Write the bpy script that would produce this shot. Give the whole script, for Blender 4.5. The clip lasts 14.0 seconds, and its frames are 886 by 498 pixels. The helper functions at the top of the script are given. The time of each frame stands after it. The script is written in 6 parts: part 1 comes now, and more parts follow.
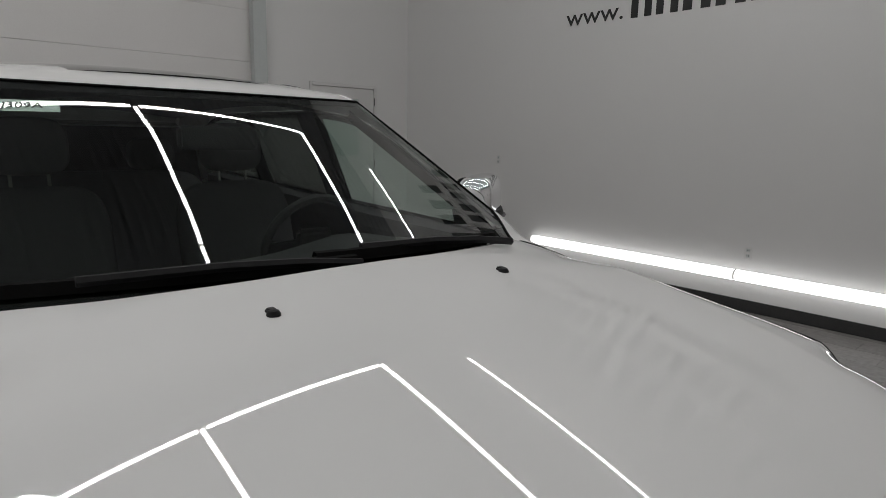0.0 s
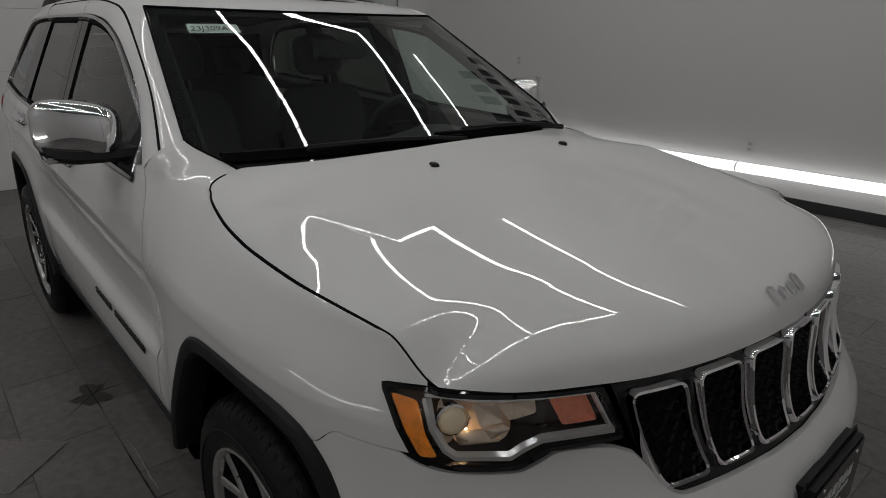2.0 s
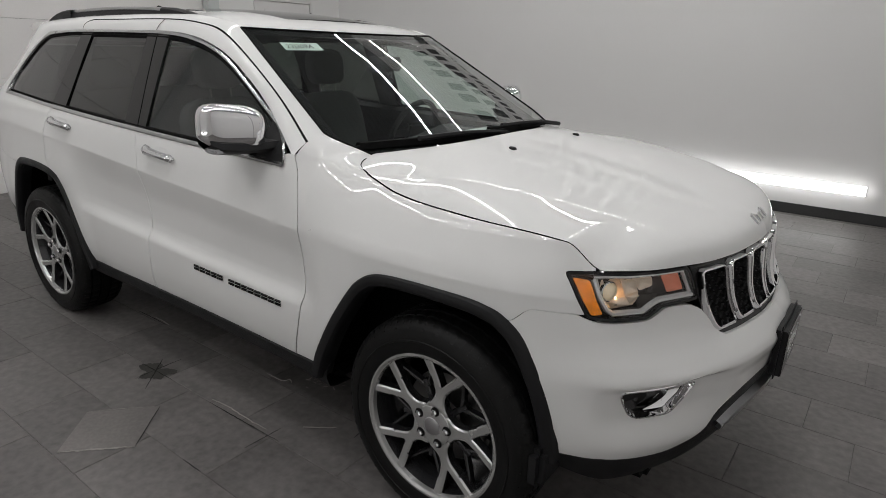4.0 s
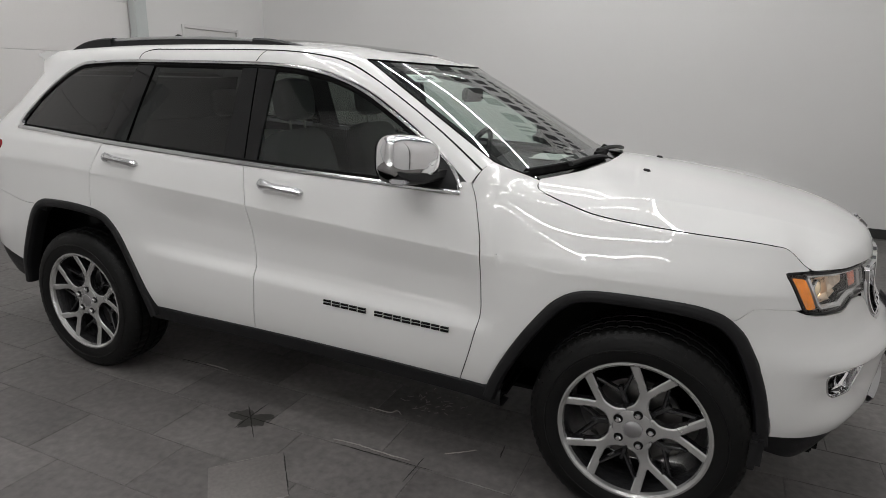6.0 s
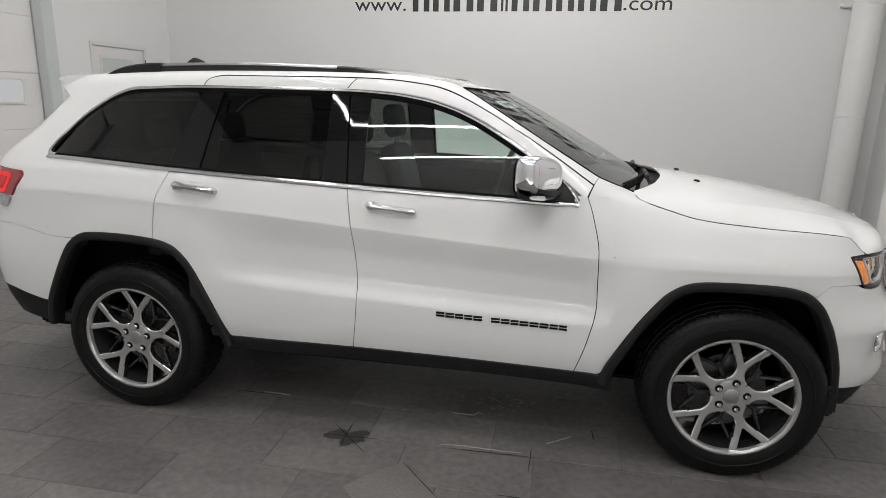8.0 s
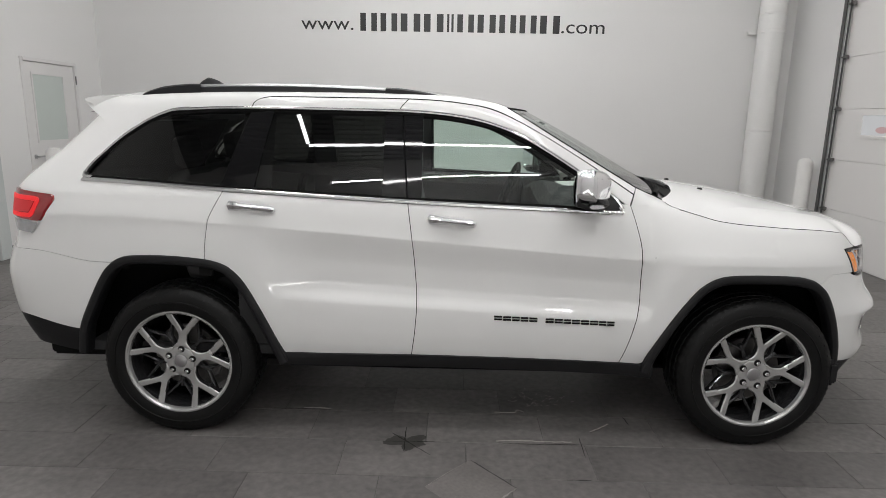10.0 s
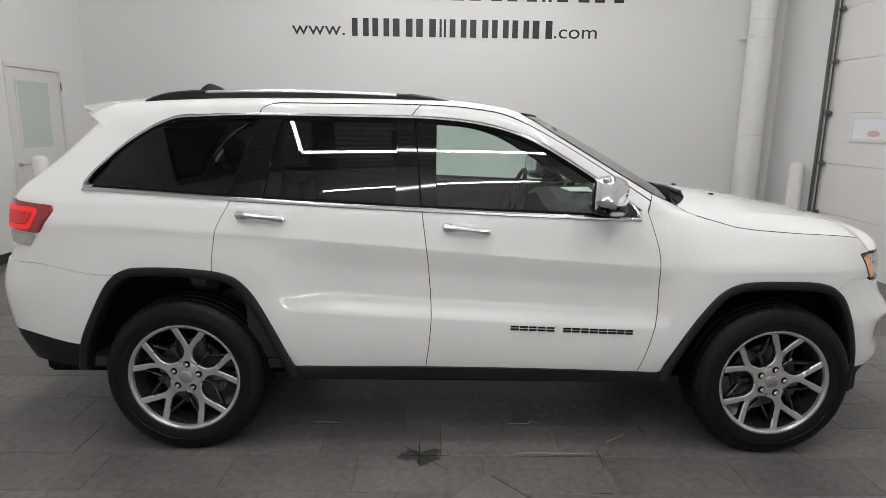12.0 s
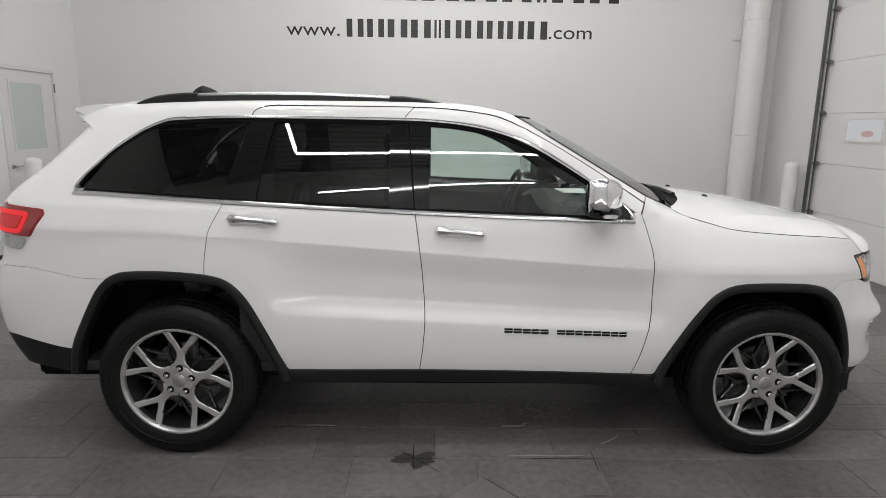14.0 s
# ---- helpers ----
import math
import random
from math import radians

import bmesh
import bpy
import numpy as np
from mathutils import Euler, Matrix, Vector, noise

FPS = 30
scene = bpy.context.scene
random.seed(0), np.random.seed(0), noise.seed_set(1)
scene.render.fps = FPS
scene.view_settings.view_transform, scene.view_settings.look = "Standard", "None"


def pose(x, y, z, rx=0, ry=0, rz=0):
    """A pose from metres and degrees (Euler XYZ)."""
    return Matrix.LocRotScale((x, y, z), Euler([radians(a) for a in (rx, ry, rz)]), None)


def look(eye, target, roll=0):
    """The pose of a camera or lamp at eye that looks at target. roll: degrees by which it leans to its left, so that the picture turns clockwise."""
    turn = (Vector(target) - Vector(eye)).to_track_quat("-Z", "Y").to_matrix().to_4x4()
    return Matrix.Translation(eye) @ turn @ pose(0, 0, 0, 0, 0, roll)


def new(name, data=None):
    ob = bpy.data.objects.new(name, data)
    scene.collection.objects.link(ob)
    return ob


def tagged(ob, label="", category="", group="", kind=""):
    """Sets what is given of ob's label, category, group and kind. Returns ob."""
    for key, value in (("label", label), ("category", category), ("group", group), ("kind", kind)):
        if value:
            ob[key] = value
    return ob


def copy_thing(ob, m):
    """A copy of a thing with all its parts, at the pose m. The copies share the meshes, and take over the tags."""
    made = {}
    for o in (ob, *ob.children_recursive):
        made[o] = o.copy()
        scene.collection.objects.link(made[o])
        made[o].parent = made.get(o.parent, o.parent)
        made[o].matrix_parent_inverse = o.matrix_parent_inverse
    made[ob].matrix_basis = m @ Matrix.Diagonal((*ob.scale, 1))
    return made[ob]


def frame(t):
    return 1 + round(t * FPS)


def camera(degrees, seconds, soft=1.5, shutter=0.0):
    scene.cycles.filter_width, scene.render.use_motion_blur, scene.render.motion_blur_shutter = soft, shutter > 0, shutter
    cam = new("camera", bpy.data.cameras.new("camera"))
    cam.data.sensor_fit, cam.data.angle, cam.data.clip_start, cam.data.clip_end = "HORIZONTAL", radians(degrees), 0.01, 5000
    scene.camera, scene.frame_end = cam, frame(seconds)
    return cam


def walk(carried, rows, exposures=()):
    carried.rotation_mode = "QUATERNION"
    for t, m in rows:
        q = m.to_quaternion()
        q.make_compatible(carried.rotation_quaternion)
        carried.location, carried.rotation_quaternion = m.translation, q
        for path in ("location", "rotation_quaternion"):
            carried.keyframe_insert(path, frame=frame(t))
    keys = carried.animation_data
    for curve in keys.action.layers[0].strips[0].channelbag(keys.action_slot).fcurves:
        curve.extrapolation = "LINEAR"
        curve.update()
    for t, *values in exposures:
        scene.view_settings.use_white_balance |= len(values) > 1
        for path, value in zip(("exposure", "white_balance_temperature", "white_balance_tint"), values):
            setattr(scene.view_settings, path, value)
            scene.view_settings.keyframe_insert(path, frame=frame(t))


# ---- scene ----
cam = camera(71.9, 14.0, soft=0.7)
PATH = [
    (0, (3.732, -0.73, 1.552), (2.26, 0.575, 1.191), 1.1),
    (0.5, (3.789, -0.767, 1.532), (2.314, 0.5, 1.062), 0.9),
    (1, (3.846, -0.92, 1.53), (2.393, 0.322, 0.941), 1.1),
    (1.5, (3.952, -1.151, 1.58), (2.514, 0.074, 0.924), 0.5),
    (2, (4.082, -1.371, 1.596), (2.66, -0.129, 0.934), 0.5),
    (2.5, (4.183, -1.592, 1.615), (2.775, -0.334, 0.954), 0.5),
    (3, (4.192, -1.859, 1.633), (2.859, -0.526, 0.965), 0.7),
    (5.5, (3.3, -2.878, 1.598), (2.457, -1.147, 1.058), 1.5),
    (6, (3.062, -3.023, 1.607), (2.284, -1.26, 1.073), 1.4),
    (6.5, (2.848, -3.236, 1.609), (2.159, -1.428, 1.106), 1.4),
    (7, (2.59, -3.338, 1.621), (2.03, -1.487, 1.111), 1.4),
    (7.5, (2.33, -3.402, 1.605), (1.888, -1.513, 1.122), 1.3),
    (8, (2.085, -3.569, 1.625), (1.741, -1.657, 1.151), 1.3),
    (10.5, (1.293, -3.838, 1.631), (1.297, -1.881, 1.218), 0.9),
    (11, (1.256, -3.747, 1.626), (1.269, -1.79, 1.215), 0.8),
    (11.5, (1.235, -3.696, 1.616), (1.253, -1.738, 1.207), 0.8),
    (12, (1.222, -3.764, 1.634), (1.246, -1.805, 1.229), 0.8),
    (12.5, (1.203, -3.772, 1.637), (1.234, -1.814, 1.232), 0.8),
    (13, (1.2, -3.755, 1.64), (1.231, -1.797, 1.234), 0.7),
    (13.5, (1.221, -3.751, 1.647), (1.25, -1.793, 1.241), 0.6),
    (14, (1.237, -3.755, 1.646), (1.272, -1.797, 1.241), 0.7),
]
EXPOSURES = ((0, -0.97), (0.5, -1.5), (1.0, -1.92), (1.5, -1.85), (2.0, -1.38), (2.5, -0.85), (3.0, -0.6), (3.4, -0.45), (4.5, -0.1), (5.5, -0.05), (6.5, -0.05), (7.0, 0.02), (7.5, 0.17), (8.0, 0.22), (14.0, 0.23))
walk(cam, [(t, look(e, g, r)) for t, e, g, r in PATH], EXPOSURES)


# ---- light: LED tubes under the ceiling and along the wall ----
world = bpy.data.worlds.new("world")
scene.world = world
world.use_nodes = True
world.node_tree.nodes["Background"].inputs["Color"].default_value = (0.6, 0.65, 0.7, 1)
world.node_tree.nodes["Background"].inputs["Strength"].default_value = 0.02

# ---- materials ----
def mat(name, color, rough=0.5, metal=0.0, coat=0.0, coat_rough=0.03, scale=0.0, amount=0.0, bump=0.0, fine=0.0, spec=0.5):
    """A surface with colour drift at a coarse and a fine scale, uneven gloss and a fine relief."""
    m = bpy.data.materials.new(name)
    m.use_nodes = True
    nt = m.node_tree
    b = nt.nodes["Principled BSDF"]
    b.inputs["Base Color"].default_value = (*color, 1)
    b.inputs["Roughness"].default_value = rough
    b.inputs["Metallic"].default_value = metal
    b.inputs["Coat Weight"].default_value = coat
    b.inputs["Coat Roughness"].default_value = coat_rough
    b.inputs["Specular IOR Level"].default_value = spec
    if scale:
        tc = nt.nodes.new("ShaderNodeTexCoord")
        n1 = nt.nodes.new("ShaderNodeTexNoise")
        n1.inputs["Scale"].default_value = scale
        n1.inputs["Detail"].default_value = 6
        n2 = nt.nodes.new("ShaderNodeTexNoise")
        n2.inputs["Scale"].default_value = fine or scale * 14
        n2.inputs["Detail"].default_value = 3
        nt.links.new(tc.outputs["Object"], n1.inputs["Vector"])
        nt.links.new(tc.outputs["Object"], n2.inputs["Vector"])
        mix = nt.nodes.new("ShaderNodeMath")
        mix.operation = "ADD"
        nt.links.new(n1.outputs["Fac"], mix.inputs[0])
        nt.links.new(n2.outputs["Fac"], mix.inputs[1])
        rng = nt.nodes.new("ShaderNodeMapRange")
        rng.inputs["From Min"].default_value, rng.inputs["From Max"].default_value = 0.6, 1.4
        rng.inputs["To Min"].default_value, rng.inputs["To Max"].default_value = 1 - amount, 1 + amount
        nt.links.new(mix.outputs[0], rng.inputs["Value"])
        mul = nt.nodes.new("ShaderNodeVectorMath")
        mul.operation = "SCALE"
        mul.inputs[0].default_value = color
        nt.links.new(rng.outputs[0], mul.inputs["Scale"])
        nt.links.new(mul.outputs[0], b.inputs["Base Color"])
        rr = nt.nodes.new("ShaderNodeMapRange")
        rr.inputs["From Min"].default_value, rr.inputs["From Max"].default_value = 0.3, 0.7
        rr.inputs["To Min"].default_value, rr.inputs["To Max"].default_value = rough * 0.85, min(rough * 1.15, 1)
        nt.links.new(n1.outputs["Fac"], rr.inputs["Value"])
        nt.links.new(rr.outputs[0], b.inputs["Roughness"])
        if bump:
            bp = nt.nodes.new("ShaderNodeBump")
            bp.inputs["Strength"].default_value = bump
            bp.inputs["Distance"].default_value = 0.002
            nt.links.new(n2.outputs["Fac"], bp.inputs["Height"])
            nt.links.new(bp.outputs[0], b.inputs["Normal"])
    return m


def glow(name, color, strength):
    m = bpy.data.materials.new(name)
    m.use_nodes = True
    b = m.node_tree.nodes["Principled BSDF"]
    b.inputs["Base Color"].default_value = (0.02, 0.02, 0.02, 1)
    b.inputs["Emission Color"].default_value = (*color, 1)
    b.inputs["Emission Strength"].default_value = strength
    return m


def pane(name, tint, gloss=0.075, rough=0.0):
    """Thin glass: tinted see-through with a mirror on it that grows towards grazing; gloss: its share head on."""
    m = bpy.data.materials.new(name)
    m.use_nodes = True
    nt = m.node_tree
    nt.nodes.remove(nt.nodes["Principled BSDF"])
    out = nt.nodes["Material Output"]
    tr = nt.nodes.new("ShaderNodeBsdfTransparent")
    tr.inputs["Color"].default_value = (*tint, 1)
    gl = nt.nodes.new("ShaderNodeBsdfGlossy")
    gl.inputs["Roughness"].default_value = rough
    lw = nt.nodes.new("ShaderNodeLayerWeight")
    lw.inputs["Blend"].default_value = 0.5
    pw = nt.nodes.new("ShaderNodeMath")
    pw.operation = "POWER"
    pw.inputs[1].default_value = 3.7
    nt.links.new(lw.outputs["Facing"], pw.inputs[0])
    fr = nt.nodes.new("ShaderNodeMapRange")
    fr.inputs["To Min"].default_value = gloss
    nt.links.new(pw.outputs[0], fr.inputs["Value"])
    mx = nt.nodes.new("ShaderNodeMixShader")
    nt.links.new(fr.outputs[0], mx.inputs[0])
    nt.links.new(tr.outputs[0], mx.inputs[1])
    nt.links.new(gl.outputs[0], mx.inputs[2])
    nt.links.new(mx.outputs[0], out.inputs["Surface"])
    return m


PAINT = mat("white_car_paint", (0.80, 0.80, 0.79), 0.6, coat=1.0, coat_rough=0.004, scale=1.5, amount=0.012, fine=900, spec=0.0)
PAINT.node_tree.nodes["Principled BSDF"].inputs["Coat IOR"].default_value = 1.6
BLACK_PLASTIC = mat("black_grained_plastic", (0.010, 0.010, 0.011), 0.5, scale=8, amount=0.15, bump=0.25, fine=500, spec=0.3)
GLOSS_BLACK = mat("gloss_black_trim", (0.006, 0.006, 0.0065), 0.03, coat=0.0, scale=4, amount=0.1, spec=0.4)
# black for real rubber, and for shade painted into shut lines and pockets
SEAL_AND_SHADE = mat("black_rubber_and_gap_shade", (0.006, 0.006, 0.006), 0.85, scale=20, amount=0.2, spec=0.1)
CHROME = mat("chrome", (0.80, 0.80, 0.81), 0.03, metal=1.0, scale=6, amount=0.02)
TRIM = mat("satin_window_trim", (0.58, 0.58, 0.585), 0.22, metal=1.0, scale=10, amount=0.03)
# part-diffuse chrome: its colour stands in for bright reflections on the handles
HANDLE = mat("softened_chrome", (0.70, 0.70, 0.71), 0.24, metal=0.85, scale=8, amount=0.04)
SATIN = mat("satin_silver_trim", (0.50, 0.50, 0.51), 0.36, metal=1.0, scale=10, amount=0.03)
RUBBER = mat("tyre_rubber", (0.005, 0.005, 0.005), 0.48, scale=12, amount=0.3, bump=0.5, fine=180, spec=0.22)
ALLOY = mat("machined_alloy", (0.55, 0.55, 0.545), 0.24, metal=0.72, scale=9, amount=0.05, bump=0.08, fine=400)
ALLOY_DARK = mat("painted_grey_alloy", (0.045, 0.045, 0.048), 0.22, metal=0.6, coat=0.5, scale=9, amount=0.1)
STEEL = mat("brake_steel", (0.20, 0.195, 0.19), 0.4, metal=1.0, scale=14, amount=0.15, bump=0.2, fine=300)
GLASS = pane("clear_glass", (0.80, 0.90, 0.85), 0.075)
TINT = pane("privacy_glass", (0.125, 0.132, 0.125), 0.05)
LENS = pane("clear_lens", (0.93, 0.93, 0.93), 0.06)
AMBER = mat("amber_lens", (0.80, 0.22, 0.008), 0.15, coat=1.0, scale=45, amount=0.5, bump=0.5, fine=260)
ORANGE = mat("orange_bulb_cover", (0.55, 0.12, 0.05), 0.2, coat=0.6, scale=60, amount=0.5, bump=0.6, fine=300)
for lit, k in ((AMBER, 0.20), (ORANGE, 0.14)):
    b = lit.node_tree.nodes["Principled BSDF"]
    b.inputs["Emission Color"].default_value = (1.0, 0.35, 0.03, 1) if lit is AMBER else (1.0, 0.35, 0.2, 1)
    b.inputs["Emission Strength"].default_value = k
RED = mat("red_lens", (0.26, 0.004, 0.008), 0.1, coat=1.0, scale=30, amount=0.2)
RED_GLOW = glow("lit_red_lamp", (1.0, 0.012, 0.018), 0.62)
RED_SOFT = glow("softly_lit_red_lamp", (1.0, 0.012, 0.02), 0.34)
REVERSE = mat("clear_ribbed_lens", (0.40, 0.40, 0.41), 0.15, metal=0.5, coat=1.0, scale=40, amount=0.3, bump=0.5, fine=200)
HALOGEN = glow("lit_halogen_bulb", (1.0, 0.72, 0.42), 110.0)
PROJECTOR = mat("projector_lens_glass", (0.9, 0.80, 0.62), 0.05, coat=1.0, scale=30, amount=0.08)
PROJECTOR.node_tree.nodes["Principled BSDF"].inputs["Emission Color"].default_value = (1.0, 0.74, 0.42, 1)
PROJECTOR.node_tree.nodes["Principled BSDF"].inputs["Emission Strength"].default_value = 0.16
LAMP_SILVER = mat("bright_lamp_trim", (0.82, 0.82, 0.82), 0.16, metal=0.55, coat=0.5, scale=12, amount=0.03)
BEZEL = mat("brown_black_bezel", (0.055, 0.045, 0.04), 0.25, scale=20, amount=0.2)
REFLECTOR = mat("pale_reflector", (0.92, 0.77, 0.62), 0.30, metal=0.45, scale=20, amount=0.1)
INTERIOR = mat("black_cabin_trim", (0.020, 0.020, 0.021), 0.75, scale=10, amount=0.2, bump=0.3, fine=300)
CLOTH = mat("dark_grey_seat_cloth", (0.075, 0.075, 0.077), 0.9, scale=14, amount=0.25, bump=0.4, fine=350)
HEADLINER = mat("grey_headliner", (0.20, 0.20, 0.195), 0.95, scale=14, amount=0.1)
WALL = mat("white_painted_wall", (0.765, 0.76, 0.75), 0.45, scale=0.7, amount=0.02, bump=0.12, fine=130)
JAMB = mat("pale_grey_painted_jamb", (0.55, 0.58, 0.57), 0.45, scale=2, amount=0.03)
DOOR_PAINT = mat("white_door_paint", (0.72, 0.71, 0.70), 0.4, scale=1.2, amount=0.025, bump=0.1, fine=160)
GARAGE = mat("white_steel_door_panel", (0.77, 0.755, 0.74), 0.4, scale=1.1, amount=0.03, bump=0.2, fine=90)
BASE = mat("dark_rubber_baseboard", (0.03, 0.03, 0.03), 0.6, scale=5, amount=0.2)
PIPE = mat("white_painted_duct", (0.76, 0.755, 0.74), 0.35, scale=2.5, amount=0.03, bump=0.2, fine=60)
BOLLARD = mat("white_plastic_sleeve", (0.78, 0.77, 0.75), 0.4, scale=3, amount=0.03)
CEILING = mat("grey_metal_deck", (0.22, 0.225, 0.23), 0.6, scale=2, amount=0.12)
GALV = mat("galvanised_steel_track", (0.16, 0.16, 0.155), 0.45, metal=0.8, scale=7, amount=0.2)
FROST = mat("frosted_glass", (0.55, 0.60, 0.57), 0.35, scale=4, amount=0.03)
LETTER = mat("black_vinyl_lettering", (0.018, 0.018, 0.018), 0.4, scale=6, amount=0.1)
TUBE = glow("lit_led_tube", (1.0, 0.99, 0.985), 53.0)
# stronger than WALL_TUBE, as added fill for the car's lower side
LOW_TUBE = glow("lit_low_tube", (1.0, 0.99, 0.985), 10.0)
HIGH_TUBE = glow("lit_high_tube", (1.0, 0.99, 0.985), 40.0)
WALL_TUBE = glow("lit_wall_tube", (1.0, 0.99, 0.985), 6.0)
PLATE_WHITE = mat("white_print", (0.75, 0.75, 0.75), 0.5, scale=30, amount=0.05)
GROUT = mat("grey_grout", (0.125, 0.119, 0.113), 0.9, scale=5, amount=0.6)
CRACK = mat("dark_crack", (0.018, 0.017, 0.016), 0.9, scale=9, amount=0.3)
DAMP = mat("dark_damp_stain", (0.046, 0.045, 0.040), 0.6, scale=14, amount=0.5)
WORN = mat("worn_light_tile", (0.185, 0.172, 0.165), 0.45, scale=5, amount=0.2, bump=0.3, fine=60)
CAULK = mat("pale_caulk_line", (0.30, 0.28, 0.265), 0.7, scale=20, amount=0.25)
STICKER = mat("pale_green_sticker", (0.62, 0.70, 0.66), 0.5, scale=30, amount=0.05)
GREEN = mat("green_card", (0.10, 0.55, 0.08), 0.6, scale=12, amount=0.1)
PAPER = mat("white_paper", (0.6, 0.62, 0.6), 0.7, scale=12, amount=0.05)
DAY = glow("daylight_outside", (0.92, 0.93, 0.95), 0.42)
RED_CAR = glow("red_shape_outside", (0.80, 0.52, 0.52), 0.42)


def tile_mat():
    """Grey stone tile: each tile its own tone, clouds, specks and scuffs."""
    m = mat("grey_stone_tile", (0.155, 0.1455, 0.141), 0.44, scale=2.1, amount=0.36, bump=0.22, fine=26, spec=0.3)
    nt = m.node_tree
    b = nt.nodes["Principled BSDF"]
    src = b.inputs["Base Color"].links[0].from_socket
    info = nt.nodes.new("ShaderNodeObjectInfo")
    isl = nt.nodes.new("ShaderNodeNewGeometry")
    add = nt.nodes.new("ShaderNodeMath")
    add.operation = "ADD"
    nt.links.new(info.outputs["Random"], add.inputs[0])
    nt.links.new(isl.outputs["Random Per Island"], add.inputs[1])
    fr = nt.nodes.new("ShaderNodeMath")
    fr.operation = "FRACT"
    nt.links.new(add.outputs[0], fr.inputs[0])
    rng = nt.nodes.new("ShaderNodeMapRange")
    rng.inputs["To Min"].default_value, rng.inputs["To Max"].default_value = 0.86, 1.14
    nt.links.new(fr.outputs[0], rng.inputs["Value"])
    mul = nt.nodes.new("ShaderNodeVectorMath")
    mul.operation = "SCALE"
    nt.links.new(src, mul.inputs[0])
    nt.links.new(rng.outputs[0], mul.inputs["Scale"])
    nt.links.new(mul.outputs[0], b.inputs["Base Color"])
    # noise in world space so that clouds run on from tile to tile
    geo = isl.outputs["Position"]
    for n in nt.nodes:
        if n.type == "TEX_NOISE":
            nt.links.new(geo, n.inputs["Vector"])
    return m


TILE = tile_mat()

def smooth(pts):
    """A monotone cubic through (x, y) points, as a function."""
    xs = np.array([p[0] for p in pts], float)
    ys = np.array([p[1] for p in pts], float)
    h, d = np.diff(xs), np.diff(ys) / np.diff(xs)
    m = np.zeros(len(xs))
    m[0], m[-1] = d[0], d[-1]
    for i in range(1, len(xs) - 1):
        if d[i - 1] * d[i] > 0:
            w1, w2 = 2 * h[i] + h[i - 1], h[i] + 2 * h[i - 1]
            m[i] = (w1 + w2) / (w1 / d[i - 1] + w2 / d[i])

    xs, ys, h, m = xs.tolist(), ys.tolist(), h.tolist(), m.tolist()
    last = len(xs) - 2

    def f(x):
        if x <= xs[0]:
            return ys[0]
        if x >= xs[-1]:
            return ys[-1]
        a, b = 0, last + 1
        while b - a > 1:
            k = (a + b) // 2
            if xs[k] <= x:
                a = k
            else:
                b = k
        t, w = (x - xs[a]) / h[a], h[a]
        r = 1 - t
        return ys[a] * (1 + 2 * t) * r * r + w * m[a] * t * r * r + ys[a + 1] * t * t * (3 - 2 * t) - w * m[a + 1] * t * t * r
    return f


def step(a, b, x):
    t = min(max((x - a) / (b - a), 0), 1)
    return t * t * (3 - 2 * t)


# half width of the body at mid length, by height
WIDTH = smooth([(0.20, 0.85), (0.36, 0.885), (0.43, 0.918), (0.50, 0.938), (0.58, 0.948), (0.66, 0.951), (0.706, 0.950),
                (0.714, 0.9485), (0.758, 0.925), (0.768, 0.9215), (0.81, 0.916), (0.90, 0.919), (1.041, 0.9452), (1.048, 0.9462), (1.055, 0.9450), (1.20, 0.9195), (1.26, 0.897), (1.32, 0.8735),
                (1.40, 0.8415), (1.48, 0.8085), (1.56, 0.7745), (1.64, 0.739), (1.68, 0.718), (1.72, 0.685), (1.75, 0.64)])
# the same without the lower ledge, for the ends past the doors
PLAIN = smooth([(0.20, 0.85), (0.36, 0.885), (0.50, 0.928), (0.60, 0.938), (0.70, 0.9405), (0.80, 0.9405), (0.90, 0.9415), (1.035, 0.9445), (1.048, 0.9458), (1.062, 0.9445), (1.20, 0.9195)])
LEAN = smooth([(0.3, 0.0), (0.5, 0.02), (0.72, 0.042), (1.05, 0.073), (1.22, 0.03), (1.32, 0.010), (1.45, 0.0), (1.6, 0.0)])
NOSE = smooth([(0.20, 3.60), (0.30, 3.69), (0.40, 3.745), (0.50, 3.785), (0.58, 3.788), (0.64, 3.794), (0.685, 3.806), (0.70, 3.808), (0.715, 3.804), (0.75, 3.780), (0.79, 3.745), (0.84, 3.716),
               (0.90, 3.700), (1.00, 3.69), (1.05, 3.67), (1.15, 3.6)])
TAIL = smooth([(0.30, -0.89), (0.45, -0.955), (0.60, -1.01), (0.80, -1.035), (0.93, -1.0), (1.0, -0.97), (1.25, -0.94), (1.44, -0.72),
               (1.64, -0.51), (1.75, -0.42)])
# half width of the bonnet by length
FENDER_TOP = smooth([(2.20, 0.890), (2.28, 0.866), (2.36, 0.848), (2.42, 0.832), (2.46, 0.812), (2.50, 0.803), (2.54, 0.8175), (2.60, 0.829), (2.7, 0.839), (2.87, 0.847), (3.03, 0.845), (3.15, 0.836), (3.30, 0.813), (3.395, 0.788)])
FRONT = [(2.2, 1.0), (2.6, 0.997), (2.9, 0.988), (3.08, 0.968), (3.22, 0.937), (3.33, 0.895), (3.41, 0.835), (3.48, 0.74), (3.545, 0.60),
         (3.60, 0.44), (3.635, 0.27), (3.655, 0.12), (3.66, 0.0)]
